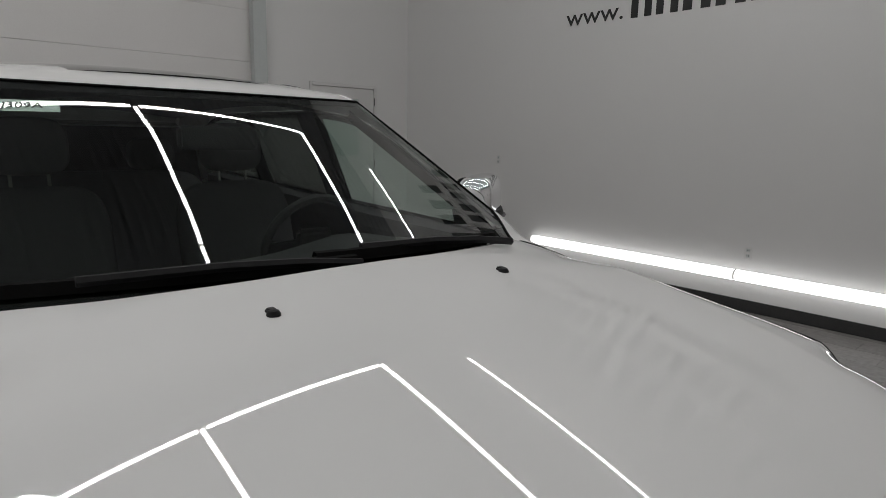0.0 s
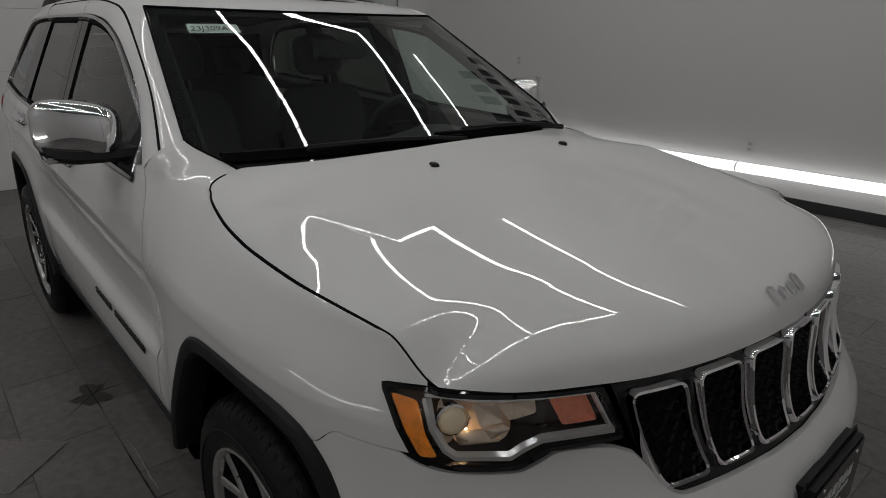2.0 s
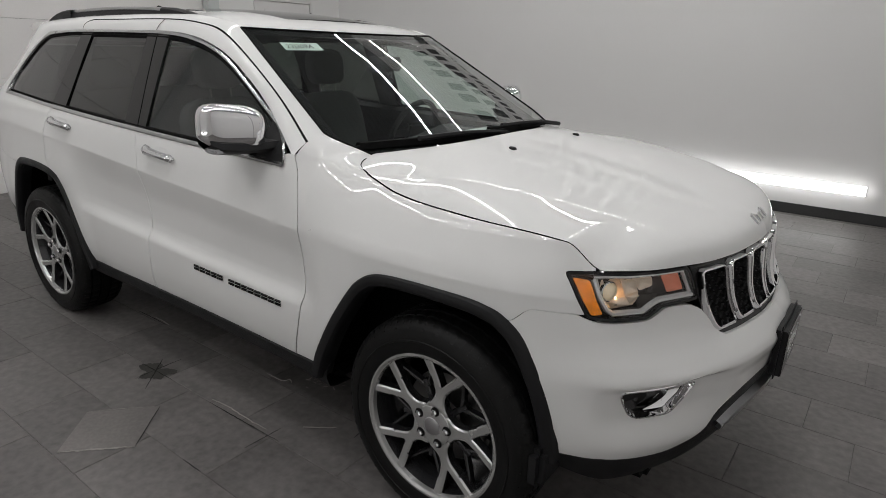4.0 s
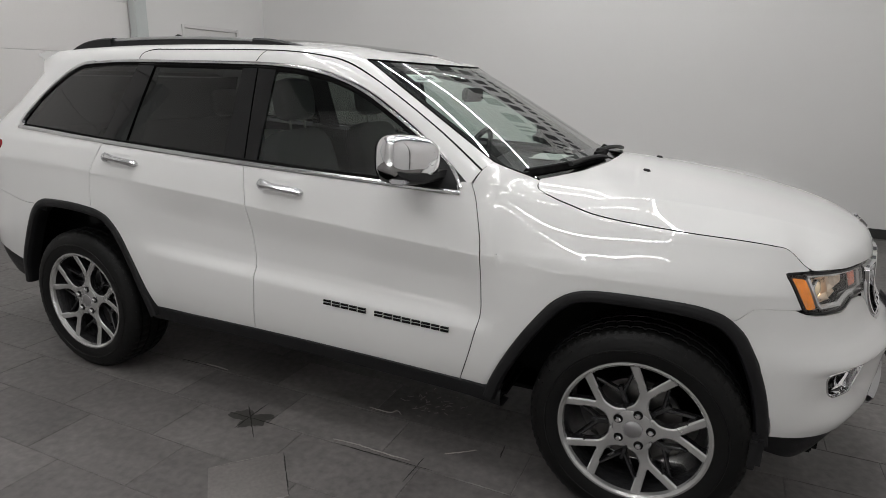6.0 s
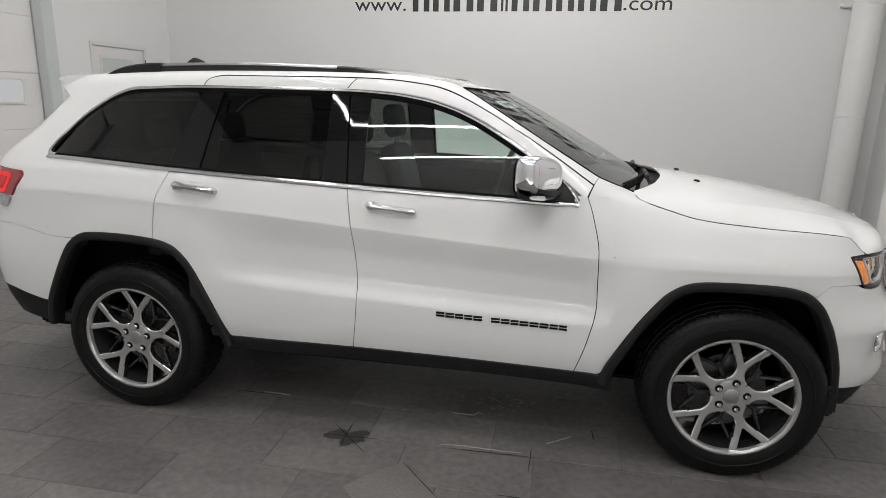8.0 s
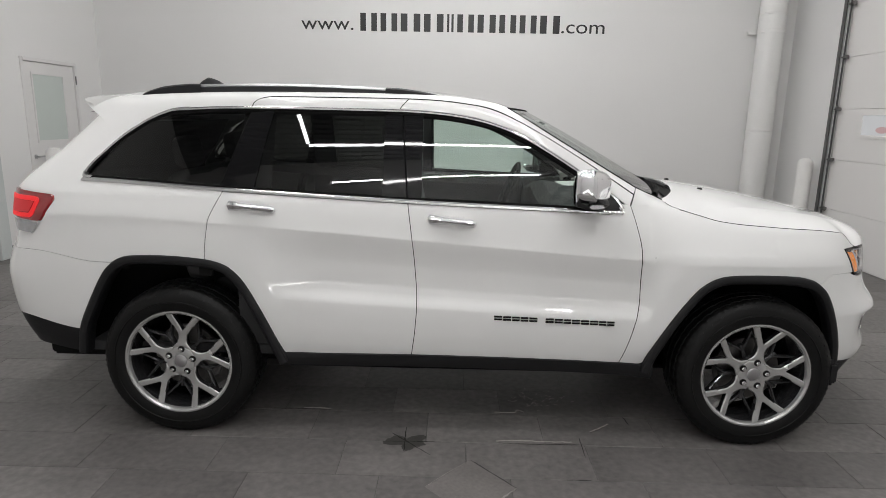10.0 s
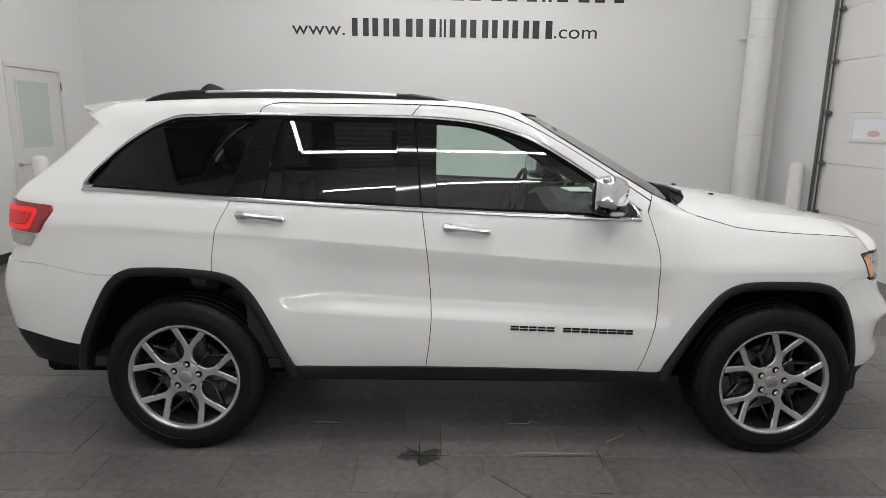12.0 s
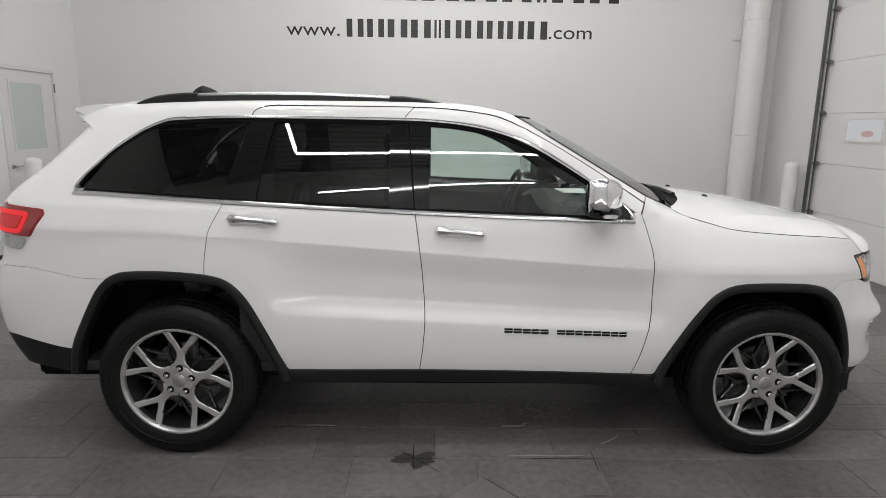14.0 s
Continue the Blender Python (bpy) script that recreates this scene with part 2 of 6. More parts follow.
BACK = [(0.2, 1.0), (-0.2, 0.985), (-0.5, 0.966), (-0.68, 0.938), (-0.80, 0.890), (-0.88, 0.79), (-0.925, 0.62), (-0.955, 0.38), (-0.972, 0.16), (-0.977, 0.0)]


def arc(pts):
    """x and y by the length along a chain of points."""
    run = [0.0]
    for a, b in zip(pts, pts[1:]):
        run.append(run[-1] + math.hypot(b[0] - a[0], b[1] - a[1]))
    return smooth(list(zip(run, [p[0] for p in pts]))), smooth(list(zip(run, [p[1] for p in pts]))), run[-1]


FX, FY, FRONT_LEN = arc(FRONT)
BX, BY, BACK_LEN = arc(BACK)
U0, U1 = 0.2 - BACK_LEN, 2.2 + FRONT_LEN


def half(x, z):
    """Half width of the body side at length x and height z."""
    k = LEAN(z) * (min(max(x, -0.3), 2.6) - 1.2)
    w = (1 - step(2.20, 2.42, x)) * step(0.34, 0.82, x)
    if z + k > 1.19:
        return WIDTH(z + k) - 0.060 * min(max(x - 1.2, 0.0), 0.95) ** 2 * step(1.215, 1.34, z)
    if w == 1:
        return WIDTH(z + k)
    return WIDTH(z + k) * w + PLAIN(z + k) * (1 - w)


def arch_out(u, z, c, swell):
    """How far the sheet swells round the wheel opening at length c."""
    du, dz = abs(u - c) / 0.50, max(z - 0.45, 0) / 0.53
    r = (du ** 3.5 + dz ** 3.5) ** (1 / 3.5)
    return swell * (1 - step(0.97, 1.26, r)) * (1 - 0.8 * step(3.2, 3.4, u))


def scoop(u, z):
    """The hollow of the bumper round the fog lamps."""
    return 0.036 * step(3.30, 3.50, u) * (1 - step(3.70, 3.92, u)) * step(0.47, 0.60, z) * (1 - step(0.675, 0.71, z))


def shell(u, z):
    """The body's skin: u runs from the tail round the side to the nose; gives x and the half width there."""
    if u > 2.2:
        fx, fy = FX(u - 2.2), FY(u - 2.2)
        x = 2.2 + (fx - 2.2) * (NOSE(z) - 2.2) / 1.46 - scoop(u, z)
        y = half(min(x, 2.7), z) * fy
        q = (z - (SEAM(x) - 0.20)) / 0.20
        w = step(2.18, 2.27, x) * (1 - step(3.385, 3.42, x))
        if q > 0 and w > 0 and z < 1.4:
            top = FENDER_TOP(x) + 0.002
            q = min(q, 1)
            f = step(2.46, 2.95, x)
            roll = math.sqrt(max(1 - q ** 2.1, 0)) * f + (1 - q ** 2.2) * (1 - f)
            y += w * (top + (y - top) * roll - y)
    elif u < 0.2:
        bx, by = BX(0.2 - u), BY(0.2 - u)
        x = 0.2 + (bx - 0.2) * (TAIL(z) - 0.2) / -1.15
        y = half(max(x, -0.3), z) * by
    else:
        x, y = u, half(u, z)
    y += arch_out(x, z, 2.917, 0.012) * step(0.5, 0.9, y) + arch_out(x, z, 0.0, 0.006) * step(0.5, 0.9, y)
    return x, y


# bonnet: a crowned sheet that rolls off at the front edge
EDGE_Z = smooth([(2.3, 1.205), (2.5, 1.190), (2.6, 1.172), (2.68, 1.153), (2.96, 1.130), (3.30, 1.105), (3.5, 1.084), (3.9, 1.035)])
CORNER_Z = smooth([(2.3, 1.205), (2.5, 1.190), (2.6, 1.172), (2.68, 1.153), (2.96, 1.130), (3.30, 1.105), (3.40, 1.035), (3.9, 1.03)])
WIDE = smooth([(2.3, 0.838), (2.7, 0.842), (2.87, 0.845), (3.03, 0.844), (3.15, 0.836), (3.30, 0.813), (3.395, 0.788)])
CROWN = smooth([(2.4, 0.062), (2.58, 0.074), (2.7, 0.077), (3.0, 0.070), (3.3, 0.056), (3.7, 0.050)])
NOSE_Y = smooth([(0, 3.684), (0.12, 3.678), (0.27, 3.658), (0.44, 3.617), (0.6, 3.55), (0.70, 3.495), (0.77, 3.428), (0.80, 3.385), (0.86, 3.30)])
REAR_Y = smooth([(0, 2.634), (0.18, 2.628), (0.45, 2.572), (0.63, 2.485), (0.70, 2.441), (0.755, 2.453), (0.784, 2.469), (0.803, 2.497), (0.84, 2.53)])


def ridge(x):
    """Half width of the bonnet's raised middle, bounded by a crease on each side."""
    return min(0.73 - 0.27 * (x - 2.81), 0.955 * FENDER_TOP(x))


def bonnet(x, y):
    mid = 1.258 - 0.118 * (x - 2.8) - 0.080 * (x - 2.8) ** 2
    d = max(NOSE_Y(abs(y)) - x, 0)
    lip = 0.034 * math.exp(-d / 0.010) + 0.038 * math.exp(-d / 0.055)
    q = min(abs(y) / WIDE(x), 1.0)
    fold = step(2.60, 2.88, x)
    crown = CROWN(x) * (1 - 0.2 * fold)
    drop = mid - EDGE_Z(x) - crown
    out = min(max((abs(y) - ridge(x)) / (WIDE(x) - ridge(x)), 0.0), 1.0)
    return mid - crown * q * q - drop * (fold * (0.6 * out + 0.4 * out ** 3) + (1 - fold) * q ** 8) - (EDGE_Z(x) - CORNER_Z(x) - lip) * q ** 10 - lip


SEAM = smooth([(2.20, 1.222), (2.28, 1.232), (2.36, 1.234), (2.43, 1.226)] + [(x, bonnet(x, FENDER_TOP(x))) for x in (2.50, 2.52, 2.54, 2.57, 2.60, 2.64, 2.68, 2.74, 2.80, 2.87)] + [(2.96, 1.130), (3.30, 1.105), (3.40, 1.035), (3.9, 1.03)])

# ---- mesh helpers ----
def part(name, bm, material, parent=None, label="", smooth_it=True):
    """Links a bmesh as one mesh object, under a thing or a part."""
    me = bpy.data.meshes.new(name)
    bmesh.ops.recalc_face_normals(bm, faces=bm.faces)
    bm.to_mesh(me)
    bm.free()
    me.materials.append(material)
    if smooth_it:
        me.shade_smooth()
        me.set_sharp_from_angle(angle=radians(32))
    ob = new(name, me)
    if parent is not None:
        ob.parent = parent
    if label:
        ob["label"] = label
    return ob


def thing(name, label, category, group="", kind=""):
    return tagged(new(name), label, category, group, kind)


def box(x0, x1, y0, y1, z0, z1, bevel=0.0, bm=None):
    bm = bm or bmesh.new()
    made = bmesh.ops.create_cube(bm, size=1)["verts"]
    for v in made:
        v.co = Vector(((x0 + x1) / 2 + v.co.x * (x1 - x0), (y0 + y1) / 2 + v.co.y * (y1 - y0), (z0 + z1) / 2 + v.co.z * (z1 - z0)))
    if bevel:
        edges = list({e for v in made for e in v.link_edges})
        bmesh.ops.bevel(bm, geom=edges, offset=bevel, segments=2, affect="EDGES")
    return bm


def grid(rows, bm=None, closed=False):
    """Faces over rows of points; closed joins each row's end to its start."""
    bm = bm or bmesh.new()
    vs = [[bm.verts.new(p) for p in row] for row in rows]
    n = len(rows[0])
    for a, b in zip(vs, vs[1:]):
        for j in range(n if closed else n - 1):
            k = (j + 1) % n
            bm.faces.new((a[j], a[k], b[k], b[j]))
    return bm


def lathe(profile, n, bm=None, axis="y", centre=(0, 0, 0)):
    """Turns (radius, along) pairs round an axis."""
    c = Vector(centre)
    rows = []
    for r, a in profile:
        row = []
        for i in range(n):
            t = 2 * math.pi * i / n
            if axis == "y":
                row.append(c + Vector((r * math.cos(t), a, r * math.sin(t))))
            elif axis == "x":
                row.append(c + Vector((a, r * math.cos(t), r * math.sin(t))))
            else:
                row.append(c + Vector((r * math.cos(t), r * math.sin(t), a)))
        rows.append(row)
    bm = grid(rows, bm, closed=True)
    bmesh.ops.remove_doubles(bm, verts=bm.verts, dist=1e-6)
    return bm


def tube(points, radius, bm=None, n=8):
    """A round bar along a chain of points."""
    rows = []
    pts = [Vector(p) for p in points]
    for i, p in enumerate(pts):
        d = (pts[min(i + 1, len(pts) - 1)] - pts[max(i - 1, 0)]).normalized()
        up = Vector((0, 0, 1)) if abs(d.z) < 0.9 else Vector((1, 0, 0))
        a = d.cross(up).normalized()
        b = d.cross(a)
        rows.append([p + (a * math.cos(2 * math.pi * k / n) + b * math.sin(2 * math.pi * k / n)) * radius for k in range(n)])
    bm = grid(rows, bm, closed=True)
    for row in (rows[0], rows[-1]):
        bm.faces.new([bm.verts.new(q) for q in row])
    return bm


def chain(pts, n, closed=False):
    """n + 1 points (n if closed) on a rounded curve through the given ones."""
    pts = [Vector(p) for p in pts]
    m = len(pts)
    out = []
    segs = m if closed else m - 1
    for i in range(n if closed else n + 1):
        s = i * segs / n
        k = min(int(s), segs - 1)
        t = s - k
        if closed:
            a, b, c, d = (pts[(k + j) % m] for j in (-1, 0, 1, 2))
        else:
            a, b, c, d = pts[max(k - 1, 0)], pts[k], pts[k + 1], pts[min(k + 2, m - 1)]
        out.append(0.5 * ((2 * b) + (c - a) * t + (2 * a - 5 * b + 4 * c - d) * t * t + (3 * b - a - 3 * c + d) * t ** 3))
    return out


def rounded(pts, r, n=4):
    """A closed outline with its corners rounded off."""
    pts = [Vector(p) for p in pts]
    out = []
    for i, p in enumerate(pts):
        a, b = pts[i - 1] - p, pts[(i + 1) % len(pts)] - p
        ra, rb = min(r, a.length * 0.45), min(r, b.length * 0.45)
        s, e = p + a.normalized() * ra, p + b.normalized() * rb
        for k in range(n + 1):
            t = k / n
            out.append((1 - t) ** 2 * s + 2 * t * (1 - t) * p + t * t * e)
    return out


def inside(p, poly):
    hit = False
    for a, b in zip(poly, poly[1:] + poly[:1]):
        if (a[1] > p[1]) != (b[1] > p[1]) and p[0] < (b[0] - a[0]) * (p[1] - a[1]) / (b[1] - a[1]) + a[0]:
            hit = not hit
    return hit


# ---- body skin helpers ----
def skin(u, z, off=0.0, side=-1):
    """A point of the body's skin, off metres proud of it; u past the nose's middle runs on round the other side."""
    if u > U1:
        u, side = 2 * U1 - u, -side
    x, y = shell(u, z)
    if off:
        e = 0.004
        ua, ub = min(u + e, U1), max(u - e, U0)
        xa, ya = shell(ua, z)
        xb, yb = shell(ub, z)
        xc, yc = shell(u, z + e)
        xd, yd = shell(u, z - e)
        n = Vector((xa - xb, ya - yb, 0)).cross(Vector((xc - xd, yc - yd, 2 * e)))
        n.normalize()
        if u > U1 - 0.03 or u < U0 + 0.03:
            n.y = 0
        n = -n
        x, y, z = x + n.x * off, y + n.y * off, z + n.z * off
    return Vector((x, side * y, z))


def call(f, v):
    return f(v) if callable(f) else f


def flange(bm, depth, toward):
    """Turns the rim of a sheet inward, to give it an edge."""
    rim = [e for e in bm.edges if len(e.link_faces) == 1]
    made = bmesh.ops.extrude_edge_only(bm, edges=rim)["geom"]
    for v in made:
        if isinstance(v, bmesh.types.BMVert):
            goal = toward or Vector((min(max(v.co.x, -0.2), 3.0), 0, v.co.z))
            v.co += (goal - v.co).normalized() * depth


def panel(name, ul, ur, zl, zh, nu, nv, material, parent, side=-1, off=0.0, holes=(), label="", ease=1.0, lip=0.012, extend=None, lip_to=None):
    """A sheet of the skin between two ends (by height) and two edges (by length)."""
    bm = bmesh.new()
    a0, a1 = call(ul, 0.8), call(ur, 0.8)
    vs, uv = [], {}
    for i in range(nu + 1):
        row = []
        f = i / nu
        for j in range(nv + 1):
            g = 1 - (1 - j / nv) ** ease
            u = a0 + (a1 - a0) * f
            z = 0.8
            for _ in range(7):
                z += 0.6 * (call(zl, u) + (call(zh, u) - call(zl, u)) * g - z)
                u += 0.6 * (call(ul, z) + (call(ur, z) - call(ul, z)) * f - u)
            v = bm.verts.new(skin(u, z, off, side))
            uv[v] = (u, z)
            row.append(v)
        vs.append(row)
    for a, b in zip(vs, vs[1:]):
        for j in range(nv):
            q = (a[j], a[j + 1], b[j + 1], b[j])
            c = (sum(uv[v][0] for v in q) / 4, sum(uv[v][1] for v in q) / 4)
            if not any(inside(c, h) for h in holes):
                bm.faces.new(q)
    loose = [v for v in bm.verts if not v.link_faces]
    bmesh.ops.delete(bm, geom=loose, context="VERTS")
    if extend:
        extend(bm, vs)
    if lip:
        flange(bm, lip, lip_to)
    return part(name, bm, material, parent, label)


def ribbon(name, path, section, material, parent, side=-1, closed=False, label="", bm=None):
    """A strip laid on the skin along (u, z) points; section: (outward distance, height over the skin)."""
    rows = []
    if closed:
        path = dense(path)
    n = len(path)
    for i, p in enumerate(path):
        a, b = (path[i - 1], path[(i + 1) % n]) if closed else (path[max(i - 1, 0)], path[min(i + 1, n - 1)])
        du, dz = b[0] - a[0], b[1] - a[1]
        l = math.hypot(du, dz) or 1
        nu, nz = -dz / l, du / l
        rows.append([skin(p[0] + nu * d, p[1] + nz * d, o, side) for d, o in section])
    if closed:
        rows.append(rows[0])
    keep = bm
    bm = grid(rows, bm)
    bmesh.ops.remove_doubles(bm, verts=bm.verts, dist=1e-5)
    return bm if keep is not None else part(name, bm, material, parent, label)


def dense(pts, gap=0.014):
    """A closed outline with its long edges split up."""
    out = []
    for a, b in zip(pts, pts[1:] + pts[:1]):
        n = max(1, math.ceil(math.hypot(b[0] - a[0], b[1] - a[1]) / gap))
        out += [(a[0] + (b[0] - a[0]) * k / n, a[1] + (b[1] - a[1]) * k / n) for k in range(n)]
    return out


def patch(name, outline, off, material, parent, side=-1, rings=5, label="", bowl=0.0, lip=0.0, bm=None):
    """Fills a closed (u, z) outline with a sheet that follows the skin."""
    keep = bm
    bm = bm or bmesh.new()
    outline = dense(outline)
    rings = rings * 2
    cu, cz = sum(p[0] for p in outline) / len(outline), sum(p[1] for p in outline) / len(outline)
    rows = []
    for k in range(rings):
        s = 1 - k / rings
        rows.append([skin(cu + (p[0] - cu) * s, cz + (p[1] - cz) * s, off - bowl * (1 - s * s), side) for p in outline])
    grid(rows, bm, closed=True)
    c = bm.verts.new(skin(cu, cz, off - bowl, side))
    bm.verts.ensure_lookup_table()
    last = [bm.verts[-1 - len(outline) + i] for i in range(len(outline))]
    for i in range(len(outline)):
        bm.faces.new((last[i], last[(i + 1) % len(outline)], c))
    if lip:
        flange(bm, lip, Vector((1.5, 0, 0.9)))
    return bm if keep is not None else part(name, bm, material, parent, label)

# ---- the hall ----
NORTH, WEST, EAST, SOUTH, HIGH = 5.06, -3.67, 6.0, -6.6, 6.4


def wall(name, bm, material=WALL):
    return tagged(part(name, bm, material, None, smooth_it=False), "smooth white painted wall of the photo hall", "wall", kind="structure")


wall("wall_north", box(WEST - 0.2, EAST + 0.2, NORTH, NORTH + 0.2, 0, HIGH))
wall("wall_south", box(WEST - 0.2, EAST + 0.2, SOUTH - 0.2, SOUTH, 0, HIGH))
# west wall with a man door and a wide vehicle door
DOOR_Y0, DOOR_Y1, DOOR_TOP = 3.42, 4.50, 2.24
GATE_W0, GATE_W1, GATE_TOP = -3.4, 2.66, 4.2
west = box(WEST - 0.2, WEST, SOUTH, GATE_W0, 0, HIGH)
box(WEST - 0.2, WEST, GATE_W0, GATE_W1, GATE_TOP, HIGH, bm=west)
box(WEST - 0.2, WEST, GATE_W1, DOOR_Y0, 0, HIGH, bm=west)
box(WEST - 0.2, WEST, DOOR_Y0, DOOR_Y1, DOOR_TOP, HIGH, bm=west)
box(WEST - 0.2, WEST, DOOR_Y1, NORTH, 0, HIGH, bm=west)
wall("wall_west", west)
GATE_E0, GATE_E1 = -1.6, 3.90
east = box(EAST, EAST + 0.2, SOUTH, GATE_E0, 0, HIGH)
box(EAST, EAST + 0.2, GATE_E0, GATE_E1, GATE_TOP, HIGH, bm=east)
box(EAST, EAST + 0.2, GATE_E1, NORTH, 0, HIGH, bm=east)
wall("wall_east", east)


def deck():
    """Ribbed metal deck seen from below."""
    y = SOUTH - 0.2
    prof = []
    while y < NORTH + 0.2:
        prof += [(y, 0.0), (y + 0.06, 0.0), (y + 0.075, 0.04), (y + 0.135, 0.04)]
        y += 0.15
    return grid([[(x, py, HIGH + 0.02 + pz) for py, pz in prof] for x in (WEST - 0.2, EAST + 0.2)])


tagged(part("ceiling", deck(), CEILING, None, smooth_it=False), "grey ribbed metal deck ceiling", "ceiling", kind="structure")


def baseboard(name, x0, x1, y0, y1):
    return tagged(part(name, box(x0, x1, y0, y1, 0.0, 0.11, 0.003), BASE, None), "dark rubber baseboard along the wall", "baseboard", kind="structure")


baseboard("baseboard_1", WEST, EAST, NORTH - 0.012, NORTH - 0.001)
baseboard("baseboard_2", WEST + 0.001, WEST + 0.012, GATE_W1 + 0.1, DOOR_Y0 - 0.06)
baseboard("baseboard_3", WEST + 0.001, WEST + 0.012, DOOR_Y1 + 0.06, NORTH - 0.014)
baseboard("baseboard_4", EAST - 0.012, EAST - 0.001, GATE_E1 + 0.1, NORTH - 0.014)


def man_door():
    d = thing("door_1", "white door with a frosted glass light, closed", "door", kind="structure")
    x = WEST
    part("door_leaf", box(x - 0.06, x - 0.012, DOOR_Y0 + 0.05, DOOR_Y1 - 0.05, 0.01, DOOR_TOP - 0.045, 0.004), DOOR_PAINT, d)
    fr = box(x - 0.1, x + 0.012, DOOR_Y0 + 0.001, DOOR_Y0 + 0.045, 0, DOOR_TOP - 0.002, 0.004)
    box(x - 0.1, x + 0.012, DOOR_Y1 - 0.045, DOOR_Y1 - 0.001, 0, DOOR_TOP - 0.002, 0.004, fr)
    box(x - 0.1, x + 0.012, DOOR_Y0 + 0.045, DOOR_Y1 - 0.045, DOOR_TOP - 0.042, DOOR_TOP - 0.002, 0.004, fr)
    part("door_frame", fr, DOOR_PAINT, d)
    y0, y1, z0, z1 = 3.63, 4.20, 1.27, 2.05
    g = part("door_light", box(x - 0.015, x - 0.009, y0, y1, z0, z1), FROST, d, "frosted glass light")
    tr = bmesh.new()
    for a in ((y0 - 0.03, y1 + 0.03, z1, z1 + 0.03), (y0 - 0.03, y1 + 0.03, z0 - 0.03, z0), (y0 - 0.03, y0, z0, z1), (y1, y1 + 0.03, z0, z1)):
        box(x - 0.014, x - 0.002, *a, 0.003, tr)
    part("bead", tr, DOOR_PAINT, g)
    hd = lathe([(0.0, 0), (0.026, 0), (0.026, 0.012), (0.011, 0.014), (0.011, 0.05), (0.0, 0.05)], 16, axis="x", centre=(x - 0.012, 3.53, 1.08))
    box(x + 0.026, x + 0.042, 3.52, 3.66, 1.07, 1.09, 0.005, hd)
    part("lever_handle", hd, SATIN, d, "satin steel lever handle")
    for z in (0.25, 1.15, 2.02):
        part("hinge", lathe([(0, 0), (0.008, 0), (0.008, 0.11), (0, 0.11)], 10, axis="z", centre=(x + 0.016, DOOR_Y1 - 0.045, z - 0.055)), GALV, d)
    return d


man_door()


def gate(name, x, inner, y0, y1, window, jamb=False, red=False):
    """A sectional steel vehicle door in its opening, with its track."""
    g = thing(name, "closed white sectional steel garage door", "garage door", kind="structure")
    z, k = 0.0, 0
    while z < GATE_TOP - 0.05:
        top = min(z + 0.604, GATE_TOP)
        part("door_section", box(x - 0.025 + inner * -0.04, x + 0.025 + inner * -0.04, y0 + 0.01, y1 - 0.01, z + 0.0012, top - 0.0012, 0.004), GARAGE, g)
        if k == 2 and window:
            for wy in window:
                w = part("door_window", box(x + inner * -0.012 - 0.004, x + inner * -0.012 + 0.004, wy - 0.29, wy + 0.29, z + 0.31, z + 0.53), DAY, g, "bright window onto daylight")
                fr = bmesh.new()
                for a in ((wy - 0.34, wy + 0.34, z + 0.53, z + 0.57), (wy - 0.34, wy + 0.34, z + 0.27, z + 0.31), (wy - 0.34, wy - 0.29, z + 0.31, z + 0.53), (wy + 0.29, wy + 0.34, z + 0.31, z + 0.53)):
                    box(x + inner * -0.01 - 0.012, x + inner * -0.01 + 0.012, *a, 0.004, fr)
                part("window_frame", fr, GARAGE, w)
                if not red:
                    continue
                shape = lathe([(0.0, 0.0), (0.055, 0.0005), (0.06, 0.001)], 24, axis="x", centre=(0, 0, 0))
                shape.transform(Matrix.Translation((x + inner * -0.007, wy - 0.05, z + 0.37)) @ Matrix.Diagonal((1, 1.7, 0.6, 1)))
                part("red_blur", shape, RED_CAR, w, "red shape seen through the window")
        z, k = top, k + 1
    for ty in (y0, y1):
        s = 1 if ty == y1 else -1
        if jamb:
            part("door_jamb", box(x + 0.02, x + 0.13, min(ty - s * 0.03, ty + s * 0.14), max(ty - s * 0.03, ty + s * 0.14), 0, GATE_TOP, 0.004), JAMB, g, "pale grey painted jamb")
            continue
        tr = box(x + inner * 0.0 - 0.002, x + inner * 0.07, ty + s * 0.03, ty + s * 0.036, 0.02, GATE_TOP)
        box(x + inner * 0.064, x + inner * 0.07, ty - s * 0.02, ty + s * 0.03, 0.02, GATE_TOP, bm=tr)
        box(x + inner * 0.012, x + inner * 0.018, ty - s * 0.03, ty + s * 0.03, 0.02, GATE_TOP, bm=tr)
        t = part("door_track", tr, GALV, g, "galvanised steel door track", smooth_it=False)
        zz = 0.604
        while zz < GATE_TOP:
            part("roller", lathe([(0, 0), (0.024, 0), (0.024, 0.03), (0.009, 0.03), (0.009, 0.10), (0, 0.10)], 12, axis="y",
                                 centre=(x + inner * 0.04, ty - s * 0.02 - (0.10 if s > 0 else 0), zz)), STEEL, t)
            hb = box(x + inner * -0.014, x + inner * 0.035, min(ty - s * 0.07, ty - s * 0.03), max(ty - s * 0.07, ty - s * 0.03), zz - 0.015, zz + 0.015, 0.003)
            part("hinge_plate", hb, GALV, t)
            zz += 0.604
    return g


gate("garage_door_1", EAST + 0.03, -1, GATE_E0, GATE_E1, (3.10, 0.9), red=True)
gate("garage_door_2", WEST - 0.03, 1, GATE_W0, GATE_W1, (2.1, -1.0), True)
tagged(part("outside_backdrop", box(WEST - 3, EAST + 3, SOUTH - 3, NORTH + 3, -0.5, -0.4), GROUT, None), "dark ground below the hall", "ground", kind="structure")

